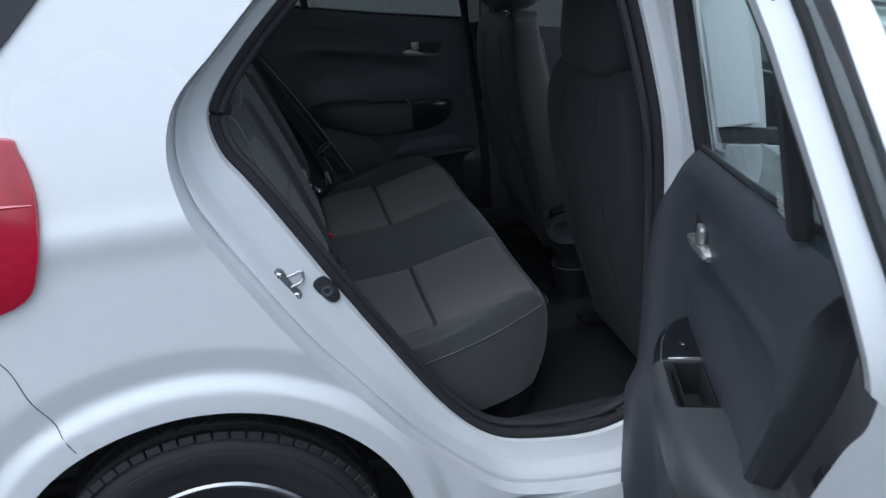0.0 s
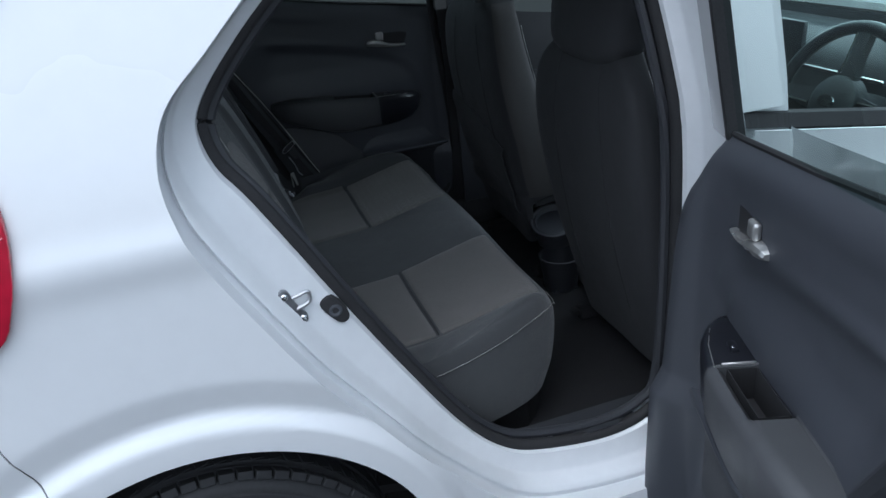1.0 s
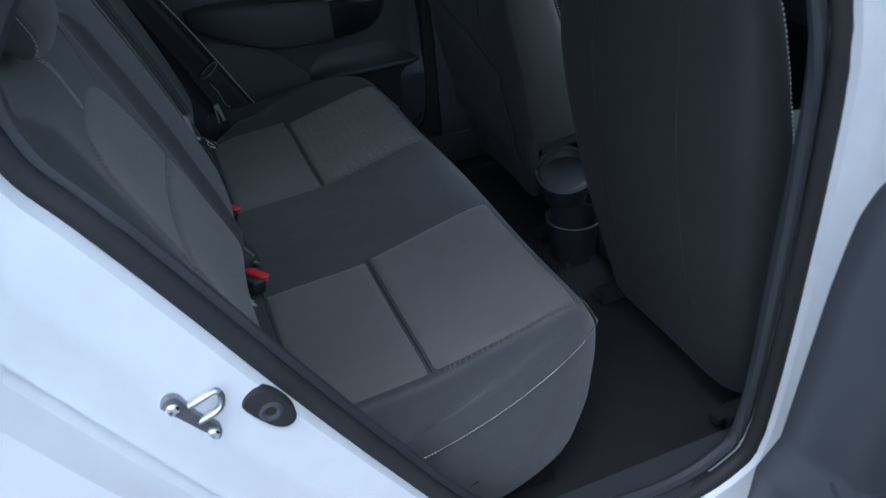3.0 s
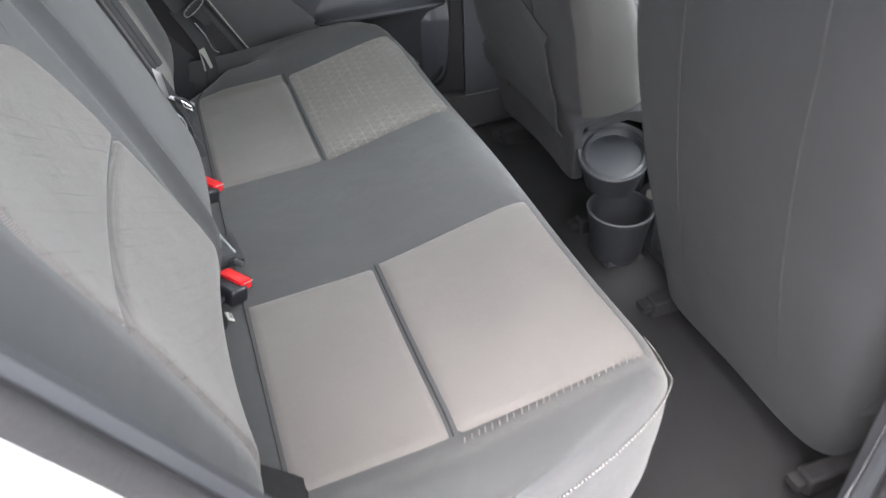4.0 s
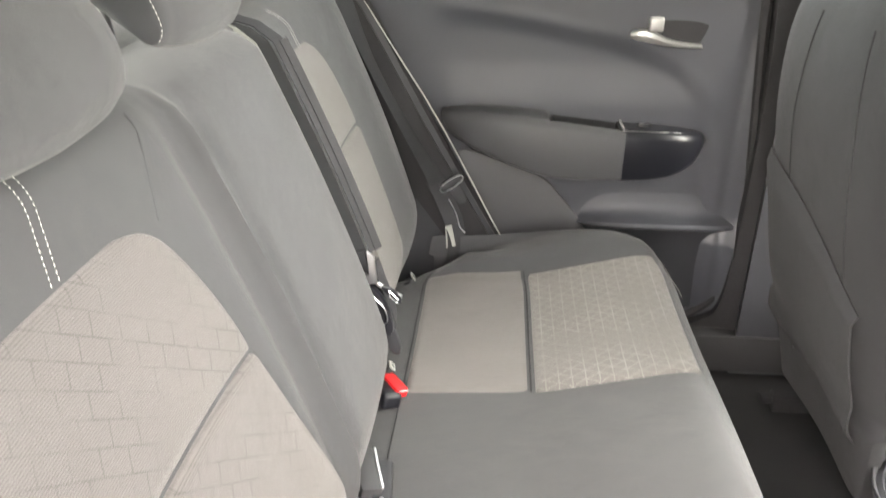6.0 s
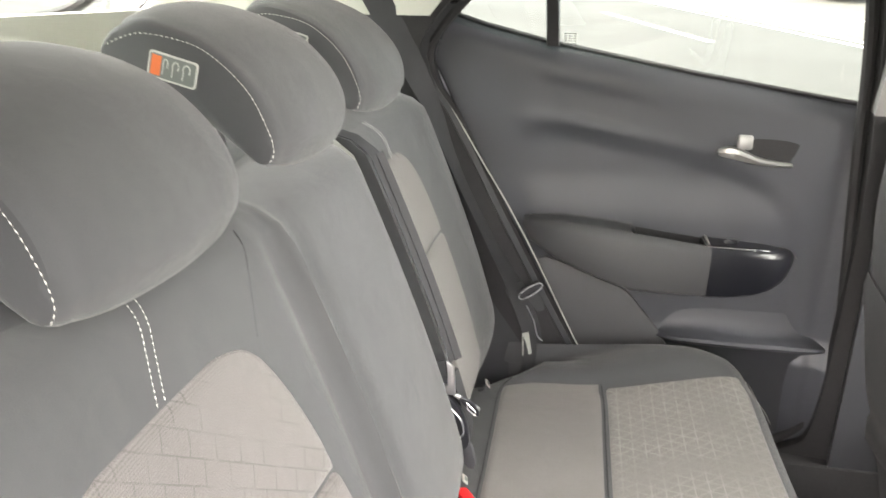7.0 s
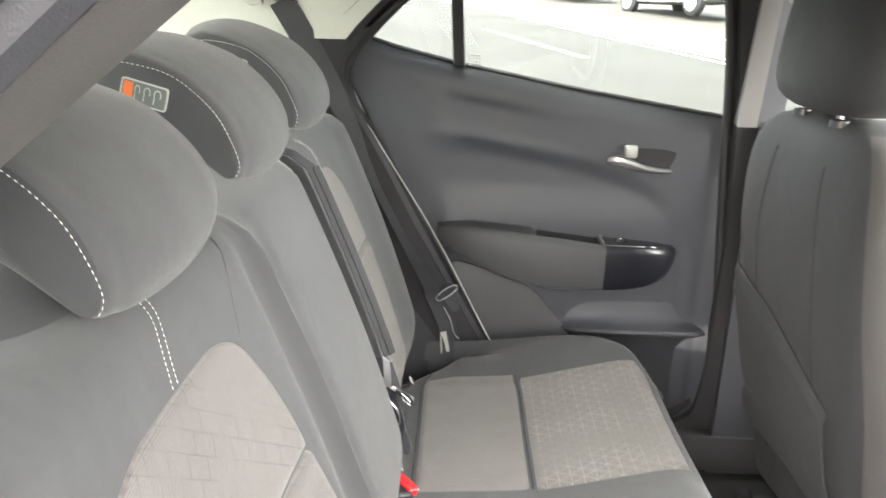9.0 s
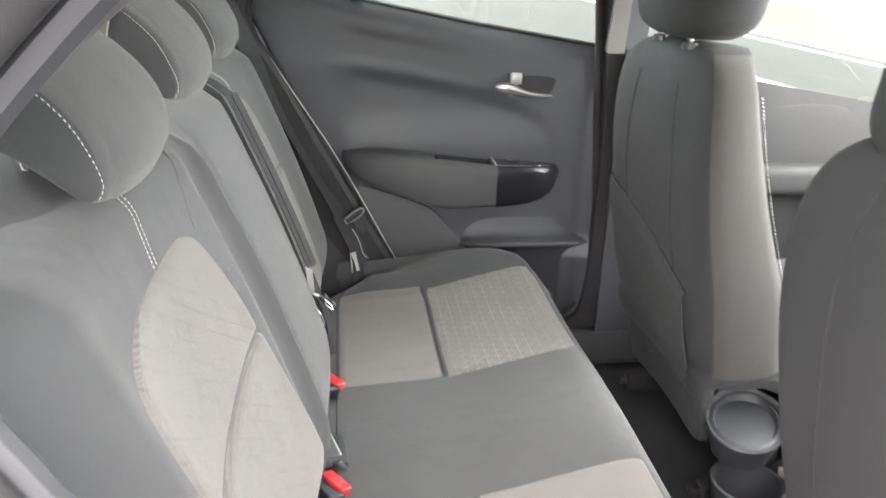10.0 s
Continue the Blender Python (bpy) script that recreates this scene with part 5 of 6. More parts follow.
    put("divider_bar", loft([[(bx - 0.012 + s, 0.712 - 0.19 * (z - 1.0), z), (bx + 0.012 + s, 0.712 - 0.19 * (z - 1.0), z), (bx + 0.010 + s, 0.694 - 0.19 * (z - 1.0), z), (bx - 0.010 + s, 0.694 - 0.19 * (z - 1.0), z)]
                             for z, s in ((1.119, 0.0), (1.22, -0.006), (1.38, -0.014))]), RUBBER, fo)
    put("belt_seal", tube([(x, 0.693, belt_z(x) + 0.001) for x in np.linspace(0.082, 0.85, 24)], 0.0048, 6), RUBBER)
    # armrest with gloss front
    def arm(xs, inn, material, name, end=False):
        rings = []
        for x, top, bot, yy in xs:
            c = 0.058 * min(1.0, max(0.0, (x - 0.468) / 0.012)) if inn and x < 0.597 else 0.0
            rings.append([(x, yy + 0.014, bot + 0.001), (x, yy + 0.004, bot + 0.006), (x, yy, bot + 0.016), (x, yy - 0.003, top - 0.016), (x, yy + 0.001, top - 0.006), (x, yy + 0.010, top), (x, yy + 0.020, top - c * 0.2), (x, yy + 0.023, top - c),
                          (x, 0.668, top - c), (x, 0.671, top + (0.004 if inn else 0)), (x, 0.70, top + (0.005 if inn else 0)), (x, 0.70, bot)])
        return put(name, loft(rings), material)
    row = [(0.272, 0.806, 0.782, 0.656), (0.286, 0.812, 0.764, 0.638), (0.34, 0.814, 0.737, 0.614), (0.40, 0.810, 0.715, 0.606), (0.418, 0.809, 0.709, 0.605), (0.424, 0.808, 0.707, 0.605), (0.438, 0.807, 0.702, 0.604), (0.468, 0.804, 0.694, 0.603), (0.474, 0.8035, 0.693, 0.603), (0.481, 0.803, 0.692, 0.603), (0.52, 0.799, 0.690, 0.602),
           (0.590, 0.790, 0.691, 0.603), (0.5965, 0.789, 0.691, 0.6035), (0.5975, 0.789, 0.691, 0.6035), (0.606, 0.788, 0.691, 0.604)]
    a1 = arm(row, 1, ARMCLOTH, "armrest")
    a2 = arm([(0.6065, 0.788, 0.688, 0.606), (0.65, 0.786, 0.689, 0.611), (0.69, 0.783, 0.692, 0.621), (0.72, 0.780, 0.698, 0.634), (0.742, 0.776, 0.708, 0.649), (0.755, 0.771, 0.720, 0.662), (0.763, 0.764, 0.734, 0.674), (0.768, 0.756, 0.744, 0.69)], 0, GLOSS, "armrest_front")
    # black liner paints the deep cup's shade onto its walls
    cx0, cx1, cy0, cy1 = 0.4765, 0.5968, 0.6275, 0.6672
    top = lambda x: 0.8085 - 0.112 * (x - 0.42)
    cup_v = [(x, y, top(x) - o) for o in (0.002, 0.054) for x, y in ((cx0, cy0), (cx1, cy0), (cx1, cy1), (cx0, cy1))]
    put("pull_cup", thick(from_data(cup_v, [(0, 1, 5, 4), (1, 2, 6, 5), (2, 3, 7, 6), (3, 0, 4, 7), (4, 5, 6, 7)]), 0.001), RUBBER, a1)
    put("chrome_line", tube([(0.60, 0.6115, 0.789), (0.66, 0.6205, 0.785), (0.71, 0.637, 0.779)], 0.0009, 6), SATIN, a2)
    put("cup_trim", rbox((0.004, 0.046, 0.004), 0.001, 1, Matrix.Translation((0.6035, 0.645, 0.790))), SATIN, a2)
    put("window_switch", rbox((0.024, 0.012, 0.009), 0.003, 2, Matrix.Translation((0.645, 0.650, 0.788))), GLOSS, a2)
    put("switch_mark", rbox((0.006, 0.004, 0.002), 0.0006, 1, Matrix.Translation((0.640, 0.648, 0.7925))), CHROME, a2)
    # etched maker's mark on the glass
    for k in range(5):
        for j in range(3):
            put("glass_mark", rbox((0.0065 - 0.001 * ((k + j) % 2), 0.0004, 0.0016), 0.0001, 1, Matrix.Translation((0.327 + 0.008 * j, 0.6985 - 0.19 * (0.124 + 0.0042 * k), 1.124 + 0.0042 * k))), SHELF, g)
    # lower cloth panel and map pocket
    put("lower_panel", plate(spline([(0.302, 0.722), (0.36, 0.713), (0.42, 0.694), (0.472, 0.668), (0.506, 0.632), (0.545, 0.585), (0.555, 0.545), (0.46, 0.53), (0.385, 0.545), (0.34, 0.63)], 3, True), lambda a, b, k: (a, trim_y(a, b) - k - 0.001, b), 0.010, 0.003), ARMCLOTH)
    pk, ledge = [], []
    for x, t in spline([(0.530, 0.0), (0.542, 0.34), (0.560, 0.70), (0.59, 0.92), (0.64, 1.0), (0.70, 1.0), (0.78, 1.0), (0.815, 0.95), (0.835, 0.74), (0.845, 0.36), (0.849, 0.0)], 4):
        y = 0.672 - 0.031 * t
        scoop = [(0.686, 0.072), (0.6825, 0.054), (0.680, 0.038), (0.676, 0.025), (0.669, 0.016), (0.661, 0.011), (0.653, 0.0085), (0.648, 0.0075)]
        ledge.append([(x, lerp(0.686, yy, t), 0.586 + h * t) for yy, h in scoop]
                     + [(x, y + 0.003, 0.585 + 0.007 * t), (x, y, 0.584 + 0.003 * t), (x, y + 0.001, 0.583), (x, y + 0.008, 0.579), (x, 0.694, 0.577)])
        pk.append([(x, y + 0.010, 0.584), (x, y + 0.020, 0.570), (x, y + 0.022, 0.50), (x, y + 0.022, 0.40), (x, 0.682, 0.38), (x, 0.69, 0.584)])
    put("map_pocket", loft(pk), PLASTIC_D)
    put("pocket_ledge", loft(ledge), PLASTIC)
    # pull handle in its bezel
    hz = put("handle_bezel", plate(spline([(0.632, 0.930), (0.622, 0.950), (0.640, 0.972), (0.665, 0.978), (0.715, 0.977), (0.744, 0.971), (0.748, 0.962), (0.736, 0.932), (0.722, 0.921), (0.672, 0.919)], 4, True), lambda a, b, k: (a, 0.692 - k, b), 0.019, 0.003), PLASTIC_D)
    # the recess is a flat plate, its shade put in as black
    put("handle_cup", plate(spline([(0.640, 0.934), (0.634, 0.950), (0.646, 0.966), (0.667, 0.972), (0.712, 0.971), (0.736, 0.966), (0.739, 0.960), (0.729, 0.936), (0.716, 0.927), (0.672, 0.925)], 4, True), lambda a, b, k: (a, 0.6725 - k, b), 0.001), RUBBER, hz)
    lev = spline([(0.606, 0.946, 0.010, 0.0), (0.615, 0.947, 0.018, 0.004), (0.632, 0.946, 0.022, 0.007), (0.652, 0.941, 0.020, 0.007), (0.675, 0.934, 0.013, 0.006), (0.705, 0.930, 0.010, 0.005), (0.731, 0.929, 0.007, 0.003)], 4)
    put("lever", loft([[(x, 0.674, z - h * 0.55), (x, 0.668 - o, z - h * 0.42), (x, 0.664 - o, z), (x, 0.666 - o, z + h * 0.36), (x, 0.674, z + h * 0.5)] for x, z, h, o in lev]), SATIN, hz, "satin silver door lever")
    put("lock_knob", rbox((0.026, 0.012, 0.026), 0.006, 3, Matrix.Translation((0.648, 0.666, 0.966))), SATIN, hz)
    if near:
        put("latch_stop", rbox((0.03, 0.02, 0.04), 0.007, 2, Matrix.Translation((0.262, 0.725, 0.865)) @ Matrix.Rotation(-0.5, 4, "Y")), RUBBER)
    return d


rear_door(Matrix.Identity(4), "closed rear door with charcoal trim and silver lever", False)
HINGE = Vector((0.952, -0.800, 0))
OPEN = radians(69.5)
rear_door(Matrix.Translation(HINGE) @ Matrix.Rotation(OPEN, 4, "Z") @ Matrix.Translation(-HINGE) @ Matrix.Translation((0.03, 0, -0.03)) @ Matrix.Diagonal((1, -1, 1, 1)), "open white rear door with dark trim panel", True)


# ---- front seats ----
def front_seat(yc, s, label, raised):
    st = thing("passenger_seat" if s > 0 else "driver_seat", label, "car seat", "front seats", at=(1.1, yc, 0.3))
    low = [(0.345, 0.908, 0.195), (0.50, 0.868, 0.215)] if s < 0 else [(0.40, 0.892, 0.165), (0.50, 0.872, 0.190), (0.545, 0.860, 0.208), (0.56, 0.856, 0.216)]
    top = [(0.95, 0.803, 0.222), (1.01, 0.812, 0.196), (1.05, 0.828, 0.150), (1.068, 0.85, 0.10)] if s < 0 else [(0.96, 0.803, 0.224), (1.03, 0.812, 0.205), (1.07, 0.828, 0.165), (1.088, 0.85, 0.11)]
    rows_ = spline(low + [(0.62, 0.838, 0.228), (0.75, 0.815, 0.236), (0.86, 0.803, 0.234)] + top, 4)

    def mid(z):
        """The seat's middle at a height: the back leans over a little towards its door."""
        return yc + (0.13 * max(0.0, z - 0.72) if s > 0 else 0.0)

    def deep(z):
        """How thick the back is at a height; the passenger's is cut away below."""
        cut = max(0.0, min(1.0, (0.565 - z) / 0.03)) if s > 0 else 0.0
        return (0.195 - 0.23 * max(0.0, z - 0.70) - 0.145 * cut) if s > 0 else 0.165 - 0.24 * max(0.0, z - 0.70)
    rings = []
    for z, xb, w in rows_:
        th = deep(z)
        ring = []
        for k in range(40):
            a = 2 * math.pi * k / 40
            c, q = math.cos(a), math.sin(a)
            cx = math.copysign(abs(c) ** 0.55, c)
            qy = math.copysign(abs(q) ** 0.6, q)
            dish = 0.018 * (1 - abs(qy) ** 2) if c < 0 else 0.03 * (1 - abs(qy) ** 1.5)
            ring.append((xb + th / 2 + cx * th / 2 + (dish if c < 0 else -dish), mid(z) + qy * w, z))
        rings.append(ring)
    back = part("backrest", loft(rings), SEATBACK, st)
    if s > 0:
        # light on the seat's inner side, put in as a paler cloth skin
        grid = []
        for ring, (z, xb, w) in zip(rings[12:-2], rows_[12:-2]):
            th = deep(z)
            for k in range(27, 34):
                x, y, zz = ring[k]
                dx, dy = x - (xb + th / 2), y - mid(zz)
                q = math.hypot(dx, dy)
                grid.append((x + dx / q * 0.0018, y + dy / q * 0.0018, zz))
        nr = len(grid) // 7
        part("lit_side_panel", from_data(grid, [(i * 7 + j, i * 7 + j + 1, (i + 1) * 7 + j + 1, (i + 1) * 7 + j) for i in range(nr - 1) for j in range(6)]), LITSIDE, back, "seat side coloured paler for the light on it")

    def rear(y, z, lift=0.0):
        k = curve_at([(r[0], r[1], r[2]) for r in rows_], z)
        q = min(1, abs((y - mid(z)) / k[1]))
        th = deep(z)
        return (k[0] + th / 2 - th / 2 * max(0.0, 1 - q ** (1 / 0.6 * 2)) ** 0.275 + 0.018 * (1 - q ** 2) - lift, y, z)
    for k in (-0.105, 0.105):
        part("seam", tube([rear(mid(z) + k * (1 - 0.25 * max(0, z - 0.9) / 0.15), z, 0.0002) for z in np.linspace(0.48, 1.03, 24)], 0.0014, 6), SEATBACK, back)
    for side in (-1, 1):
        edge = []
        for z in np.linspace(0.66, 1.035, 30):
            xb, w = curve_at([(r[0], r[1], r[2]) for r in rows_], z)
            th = deep(z)
            edge.append((xb + th * (0.80 if s > 0 else 0.70), mid(z) + side * (w * 0.985 + 0.0035), z))
        part("stitching", dashes(edge, 0.0062, 0.72, 0.0008), THREAD, back, "white contrast stitching")
    if s > 0:
        def pk(u, v):
            z = lerp(0.50, lerp(0.80, 0.70, u ** 1.5), v)
            y = mid(z) + lerp(0.20, -0.16, u)
            e = min(1, min(v, 1 - v) / 0.08 + 0.2)
            return rear(y, z, 0.010 * e)
        part("back_pocket", thick(sheet(pk, 20, 14), 0.003), SEATBACK, back, "sagging cloth map pocket")
    # cushion and base
    cu = []
    for x, top, w in ((0.92, 0.55, 0.20), (0.98, 0.575, 0.235), (1.15, 0.575, 0.245), (1.35, 0.60, 0.245), (1.44, 0.595, 0.22), (1.47, 0.55, 0.19)):
        h, w = (0.035, w - 0.02) if s > 0 and x < 1.1 else (0.10, w)
        cu.append([(x, yc - w, top - h), (x, yc - w, top - 0.02), (x, yc - w + 0.04, top + 0.01), (x, yc, top - 0.012), (x, yc + w - 0.04, top + 0.01), (x, yc + w, top - 0.02), (x, yc + w, top - h), (x, yc, top - h - 0.04)])
    part("cushion", loft(cu), SEATBACK, st)
    part("side_shield", rbox((0.42, 0.025, 0.10), 0.01, 2, Matrix.Translation((1.15, yc - s * 0.245 if s < 0 else yc + 0.245, 0.43))), PLASTIC_D, st)
    for k in (-0.19, 0.19):
        rail = part("rail", rbox((0.46, 0.030, 0.036), 0.004, 1, Matrix.Translation((1.14, yc + k, 0.306))), CARPET, st)
        part("rail_foot", rbox((0.020, 0.024, 0.016), 0.005, 2, Matrix.Translation((0.900, yc + k, 0.312))), CARPET, rail)
    # headrest on two posts
    hz = 1.175 + raised
    hr = []
    for k in range(25):
        t = -1 + 2 * k / 24
        e = max(0.0, 1 - abs(t) ** 4.5) ** 0.42
        w = 0.152 * (1 - 0.06 * t * abs(t))
        hx, hd, hy = (0.890, 0.078, mid(1.05) + 0.012) if s > 0 else (0.872, 0.056, yc)
        ring = []
        for j in range(32):
            a = 2 * math.pi * j / 32
            c, q = math.cos(a), math.sin(a)
            ring.append((hx + 0.010 * t + math.copysign(abs(c) ** 0.7, c) * hd * max(e, 0.05), hy + math.copysign(abs(q) ** 0.7, q) * w * max(e, 0.05), hz + t * 0.110))
        hr.append(ring)
    h = part("headrest", loft(hr), SEATBACK, st)
    px, py = (0.856, mid(1.05) + 0.016) if s > 0 else (0.875, yc)
    for k in (-0.062, 0.062):
        part("post", tube([(px, py + k, 1.03), (px - 0.002, py + k, hz - 0.07)], 0.0055, 10), CHROME, h)
        part("post_collar", lathe([(0, 0), (0.014, 0), (0.013, 0.010), (0.009, 0.012), (0, 0.012)], 16, Matrix.Translation((px, py + k, 1.062 if s < 0 else 1.080))), GLOSS, h)
    return st


front_seat(0.295, 1, "dark grey front passenger seat with raised headrest", 0.025)
front_seat(-0.345, -1, "dark grey driver seat with white side stitching", -0.042)

fb = thing("front_seat_belt", "grey front seat belt hanging beside the pillar", "seat belt", at=(0.88, -0.62, 0.9))
part("webbing", strap([(0.872, -0.625, 0.985), (0.868, -0.622, 1.1), (0.862, -0.61, 1.22), (0.858, -0.595, 1.32)], (1, 0.3, 0), 0.040, 0.002), SHELF, fb)
# ---- centre console ----
con = thing("centre_console", "black plastic centre console with two cup holders", "console", at=(1.1, 0, 0.3))
part("body", loft([[(x, -w, 0.29), (x, -w * 0.92, h - 0.02), (x, -w * 0.8, h), (x, w * 0.8, h), (x, w * 0.92, h - 0.02), (x, w, 0.29)] for x, w, h in ((1.00, 0.075, 0.34), (1.03, 0.09, 0.39), (1.10, 0.092, 0.42), (1.35, 0.092, 0.45), (1.5, 0.10, 0.5))]), PLASTIC_D, con)


def cup(x, y, z, r, depth, name, lean=0.0, floor=0.5, lip=1.0):
    """A cup holder; lean lifts the far side of its mouth, lip is the share of its rim that stands proud."""
    def shear(bm):
        for v in bm.verts:
            h = max(0.0, 1 + v.co.z / depth)
            v.co.z += lean * h * (0.55 * v.co.x + 0.83 * v.co.y)
        bm.transform(Matrix.Translation((x, y, z)))
        return bm
    d = depth * floor
    c = part(name, shear(lathe([(r * 0.70, -depth), (r * 0.97, -0.006), (r, 0), (r * 0.97, 0.003), (r * 0.92, 0.001), (r * 0.90, -0.005), (r * 0.80, -d + 0.008), (r * 0.74, -d), (0.0, -d), (0.0, -depth)], 48)), PLASTIC_D, con)
    # paler rim tube, coloured for the light that the edge catches
    ring_ = [(r * 0.97 * math.cos(q), r * 0.97 * math.sin(q), 0.0) for q in 0.98 + np.linspace(-math.pi * lip, math.pi * lip, 49)]
    part("rim", shear(tube(ring_, 0.0026 if lip == 1 else 0.0045, 6)), ARMCLOTH, c, "rim in paler grey for the light it catches")


cup(0.940, 0.010, 0.402, 0.061, 0.115, "cup_holder", 0.0, 0.85)
cup(0.956, 0.076, 0.480, 0.067, 0.070, "cup_holder", 0.34, 0.10, 0.45)
part("console_end", loft([[(0.965, 0.085, 0.29), (1.03, 0.085, 0.29), (1.03, 0.125, 0.29), (0.965, 0.125, 0.29)], [(0.955, 0.075, 0.415), (1.03, 0.075, 0.415), (1.03, 0.12, 0.415), (0.955, 0.12, 0.415)]]), PLASTIC_D, con)
part("cup_support", loft([[(0.890, -0.04, 0.28), (0.99, -0.04, 0.28), (0.99, 0.06, 0.28), (0.890, 0.06, 0.28)], [(0.905, -0.025, 0.31), (0.975, -0.025, 0.31), (0.975, 0.045, 0.31), (0.905, 0.045, 0.31)]]), PLASTIC_D, con)
# two pale wedges added beside the cups; no known part of the console
part("pale_wedge", plate([(-0.03, -0.02), (0.035, 0.012), (0.03, 0.03), (-0.03, 0.0)], lambda a, b, d: (1.005 + d, 0.000 - a, 0.412 + b), 0.02, 0.003), LIGHTTRIM, con)
part("pale_wedge", plate([(-0.03, -0.012), (0.035, 0.006), (0.035, 0.026), (-0.01, 0.014)], lambda a, b, d: (1.022 + d, 0.052 - a, 0.500 + b), 0.02, 0.003), LIGHTTRIM, con)
part("handbrake", join(tube([(1.02, 0.03, 0.44), (1.12, 0.03, 0.475), (1.22, 0.03, 0.50)], 0.014, 10)), GLOSS, con)

# ---- front of the cabin ----
dash = thing("dashboard", "black dashboard with centre vents", "dashboard", at=(1.6, 0, 0.6))
part("upper", loft([[(1.63, y, 0.78), (1.65, y, 0.87), (1.72, y, 0.91 + h), (1.95, y, 0.90), (1.98, y, 0.80), (1.72, y, 0.62)] for y, h in ((-0.66, 0), (-0.52, 0.01), (-0.36, 0.035), (-0.2, 0.01), (0.3, 0), (0.66, 0))]), PLASTIC_D, dash)
part("silver_strip", rbox((0.01, 0.9, 0.012), 0.003, 1, Matrix.Translation((1.637, 0.1, 0.845))), CHROME, dash)
part("screen", rbox((0.015, 0.2, 0.12), 0.005, 2, Matrix.Translation((1.635, 0.02, 0.90))), GLOSS, dash)
sw = thing("steering_wheel", "black steering wheel with silver spokes", "steering wheel", at=(1.50, -0.365, 0.85))
M = Matrix.Translation((1.50, -0.345, 0.820)) @ Matrix.Rotation(radians(-66), 4, "Y")
c = tube([M @ Vector((0.182 * math.cos(a), 0.182 * math.sin(a), 0)) for a in np.linspace(0, 2 * math.pi, 49)[:-1]], 0.016, 10, True)
part("rim", c, GLOSS, sw)
part("boss", lathe([(0, -0.02), (0.07, -0.02), (0.065, 0.015), (0.045, 0.028), (0, 0.03)], 28, M), PLASTIC_D, sw)
for a in (0.0, math.pi, -math.pi / 2):
    part("spoke", loft([[M @ Matrix.Rotation(a + math.pi / 2, 4, "Z") @ Vector((r, y, z)) for y, z in ((-w, -0.012), (w, -0.012), (w, 0.008), (-w, 0.008))] for r, w in ((0.05, 0.03), (0.11, 0.02), (0.18, 0.018))]), PLASTIC_D, sw)
    part("spoke_trim", tube([M @ Matrix.Rotation(a + math.pi / 2, 4, "Z") @ Vector((r, 0.014, 0.011)) for r in (0.07, 0.12, 0.165)], 0.004, 6), CHROME, sw)
part("badge", lathe([(0, 0.03), (0.024, 0.03), (0.022, 0.034), (0, 0.034)], 24, M @ Matrix.Diagonal((0.6, 1, 1, 1))), CHROME, sw)
part("column", tube([(1.53, -0.345, 0.81), (1.74, -0.345, 0.74)], 0.04, 12), PLASTIC_D, sw)


def fbelt(x):
    return 0.983 - 0.16 * (x - 0.9)


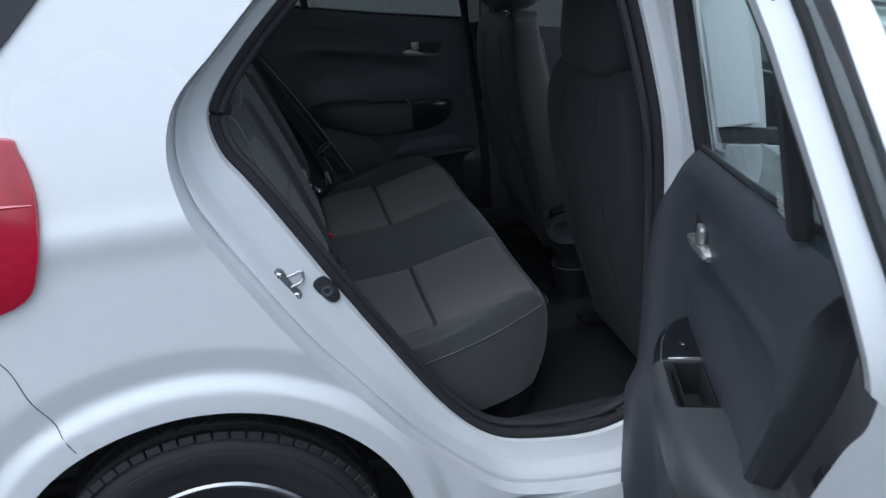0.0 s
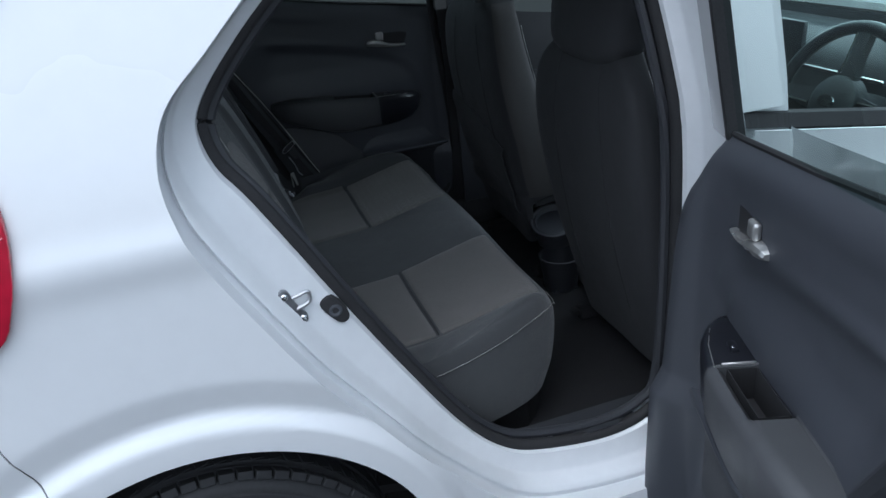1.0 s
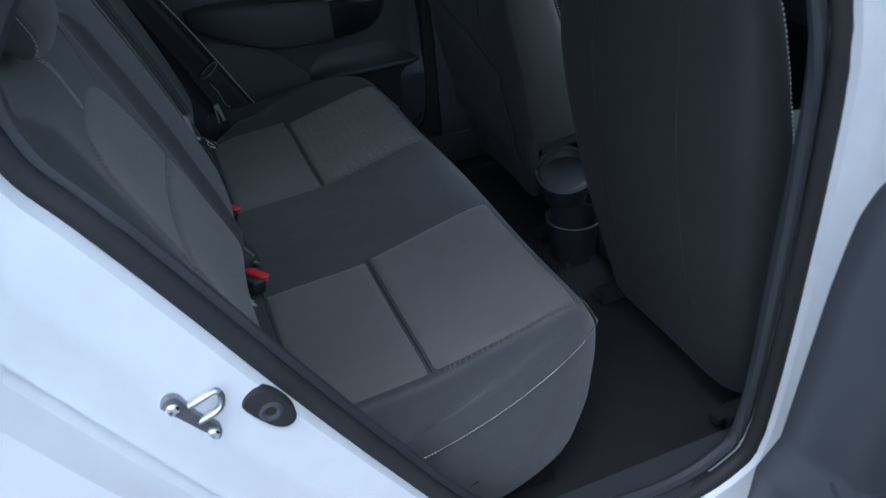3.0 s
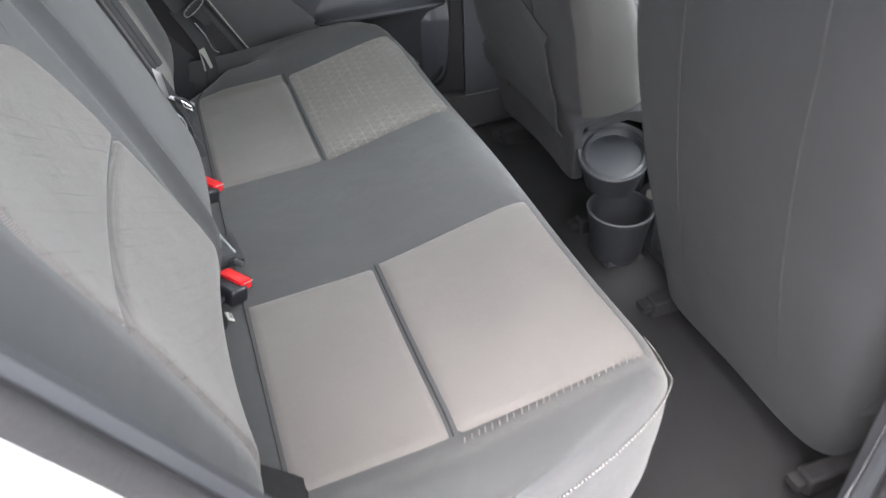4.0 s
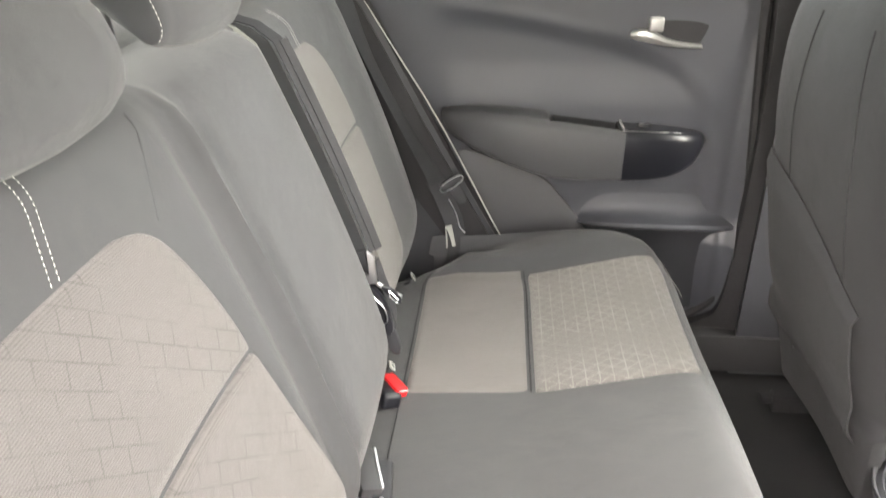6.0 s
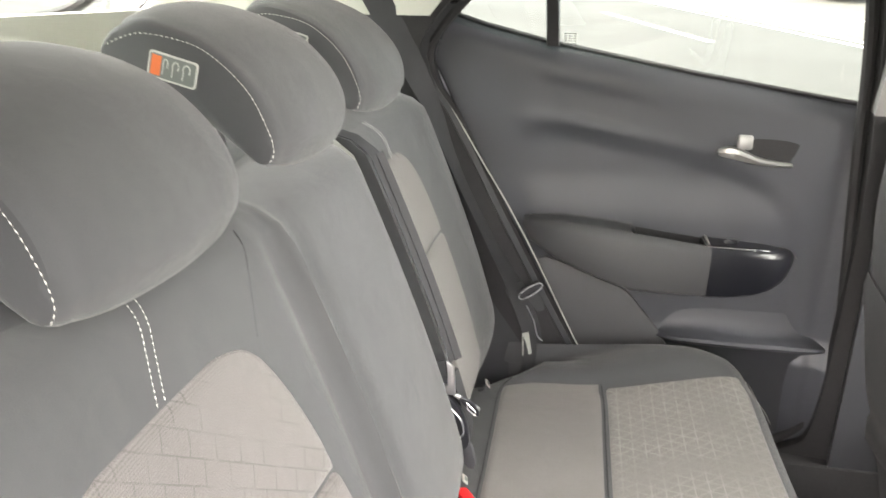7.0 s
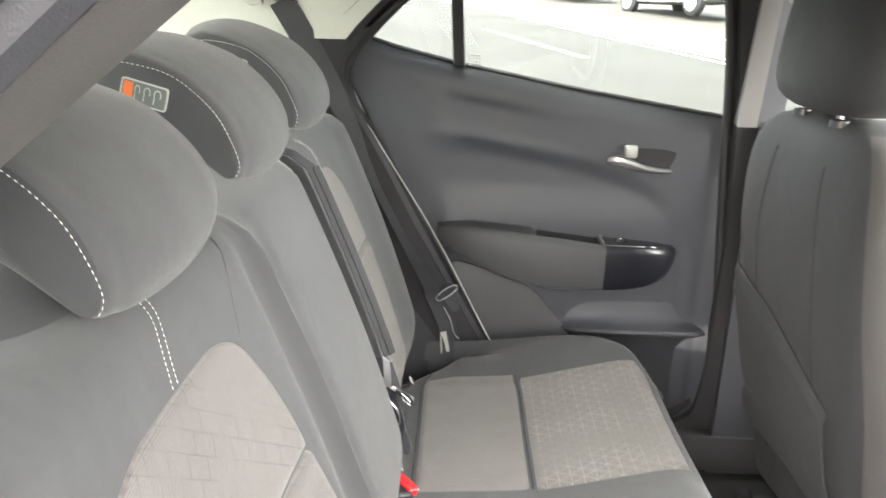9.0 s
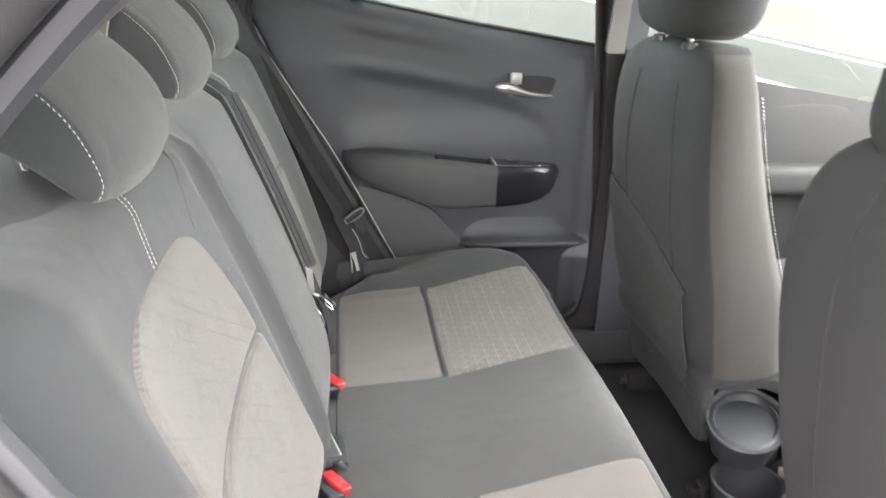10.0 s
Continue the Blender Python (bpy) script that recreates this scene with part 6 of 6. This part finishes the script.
def front_door(s):
    d = thing("front_door", "closed white front door with clear window" if s < 0 else "closed front door, trim darkened to stand for shade", "car door", "front doors", at=(1.4, s * 0.75, 0.3))
    part("outer_skin", thick(sheet(lambda u, v: (lerp(0.895, 1.98, u), s * (side_y(lerp(0.895, 1.98, u), lerp(0.29, 0.98, v)) - 0.03 * max(0, u - 0.8)), lerp(0.29, fbelt(lerp(0.895, 1.98, u)), v)), 12, 16), 0.003), PAINT, d)
    # trim is blacker than the rear doors', with the shade there put into it
    part("trim_panel", sheet(lambda u, v: (lerp(0.93, 1.95, u), s * (0.672 + 0.014 * math.sin(v * 6)), lerp(0.33, fbelt(lerp(0.93, 1.95, u)) + (0.03 if s > 0 else 0), v)), 12, 16), RUBBER, d)
    part("armrest", rbox((0.55, 0.06, 0.07), 0.02, 3, Matrix.Translation((1.30, s * 0.645, 0.74))), RUBBER, d)
    part("pull_recess", plate(spline([(1.21, 0.868), (1.235, 0.898), (1.32, 0.912), (1.43, 0.905), (1.48, 0.870), (1.46, 0.825), (1.36, 0.815), (1.24, 0.835)], 4, True), lambda a, b, k: (a, s * (0.668 - k), b), 0.006, 0.003), RUBBER, d)
    part("lever", rbox((0.11, 0.02, 0.02), 0.006, 2, Matrix.Translation((1.62, s * 0.655, 0.87))), CHROME, d)
    part("belt_strip", loft([[(x, s * 0.770, fbelt(x) - 0.004), (x, s * 0.758, fbelt(x) + 0.018), (x, s * 0.735, fbelt(x) + 0.018), (x, s * 0.735, fbelt(x) - 0.004)] for x in np.linspace(0.90, 1.95, 10)]), RUBBER, d)
    g = part("window_pane", sheet(lambda u, v: (lerp(0.93 - 0.05 * v, lerp(1.90, 1.28, v), u), s * (0.738 - 0.22 * 0.38 * v), lerp(fbelt(lerp(0.9, 1.9, u)), 1.36, v)), 8, 6), GLASS, d)
    g.visible_shadow = False
    part("rear_frame", loft([[(x, s * y, z), (x + (0.078 if s < 0 else 0.035), s * (y + 0.002), z), (x + (0.078 if s < 0 else 0.035), s * (y - 0.03), z), (x, s * (y - 0.03), z)] for x, y, z in ((0.900, 0.762, 1.003), (0.885, 0.735, 1.15), (0.862, 0.695, 1.30), (0.850, 0.67, 1.375))]), PAINT if s < 0 else PLASTIC_D, d)
    part("window_frame", tube(spline([(0.86, s * 0.66, 1.37), (1.05, s * 0.645, 1.39), (1.27, s * 0.645, 1.36), (1.55, s * 0.68, 1.20), (1.92, s * 0.735, 0.91)], 6), 0.018, 8), RUBBER, d)
    if s < 0:
        y = -side_y(1.17, 0.83)
        cup_ = part("handle_cup", lathe([(0, 0.001), (0.030, 0.001), (0.036, 0.003), (0.040, 0.001), (0.036, 0.0)], 32, Matrix.Translation((1.15, y, 0.828)) @ Matrix.Rotation(radians(90), 4, "X") @ Matrix.Diagonal((1.3, 1, 1, 1))), JAMB, d)
        part("outer_handle", loft([[(x, y - o - 0.012 * c, 0.838 + h * q) for c, q in ((0, -1), (1, -0.8), (1.2, 0), (1, 0.8), (0, 1))] for x, o, h in ((1.10, 0.0, 0.010), (1.115, 0.018, 0.014), (1.17, 0.026, 0.015), (1.25, 0.024, 0.014), (1.29, 0.004, 0.010))]), PAINT, cup_)
    return d


front_door(-1)
front_door(1)
ws = part("windscreen", sheet(lambda u, v: (lerp(2.0, 1.28, u) + 0.06 * (1 - abs(2 * v - 1) ** 2), lerp(-0.68, 0.68, v) * lerp(1, 0.85, u), lerp(0.93, 1.41, u)), 8, 12), GLASS, car)
ws.visible_shadow = False
for s in (-1, 1):
    part("a_pillar", tube([(2.02, s * 0.70, 0.92), (1.62, s * 0.66, 1.21), (1.28, s * 0.60, 1.40)], 0.026, 10), PAINT, car)
part("bonnet", thick(sheet(lambda u, v: (lerp(1.98, 2.72, u), lerp(-0.72, 0.72, v) * (1 - 0.12 * u), 0.93 - 0.16 * u ** 2 + 0.02 * math.cos((v - 0.5) * 3)), 10, 10), 0.02), PAINT, car)
part("front_bulkhead", thick(sheet(lambda u, v: (2.0, lerp(-0.70, 0.70, v), lerp(0.25, 0.92, u)), 2, 2), 0.02), PLASTIC_D, car)
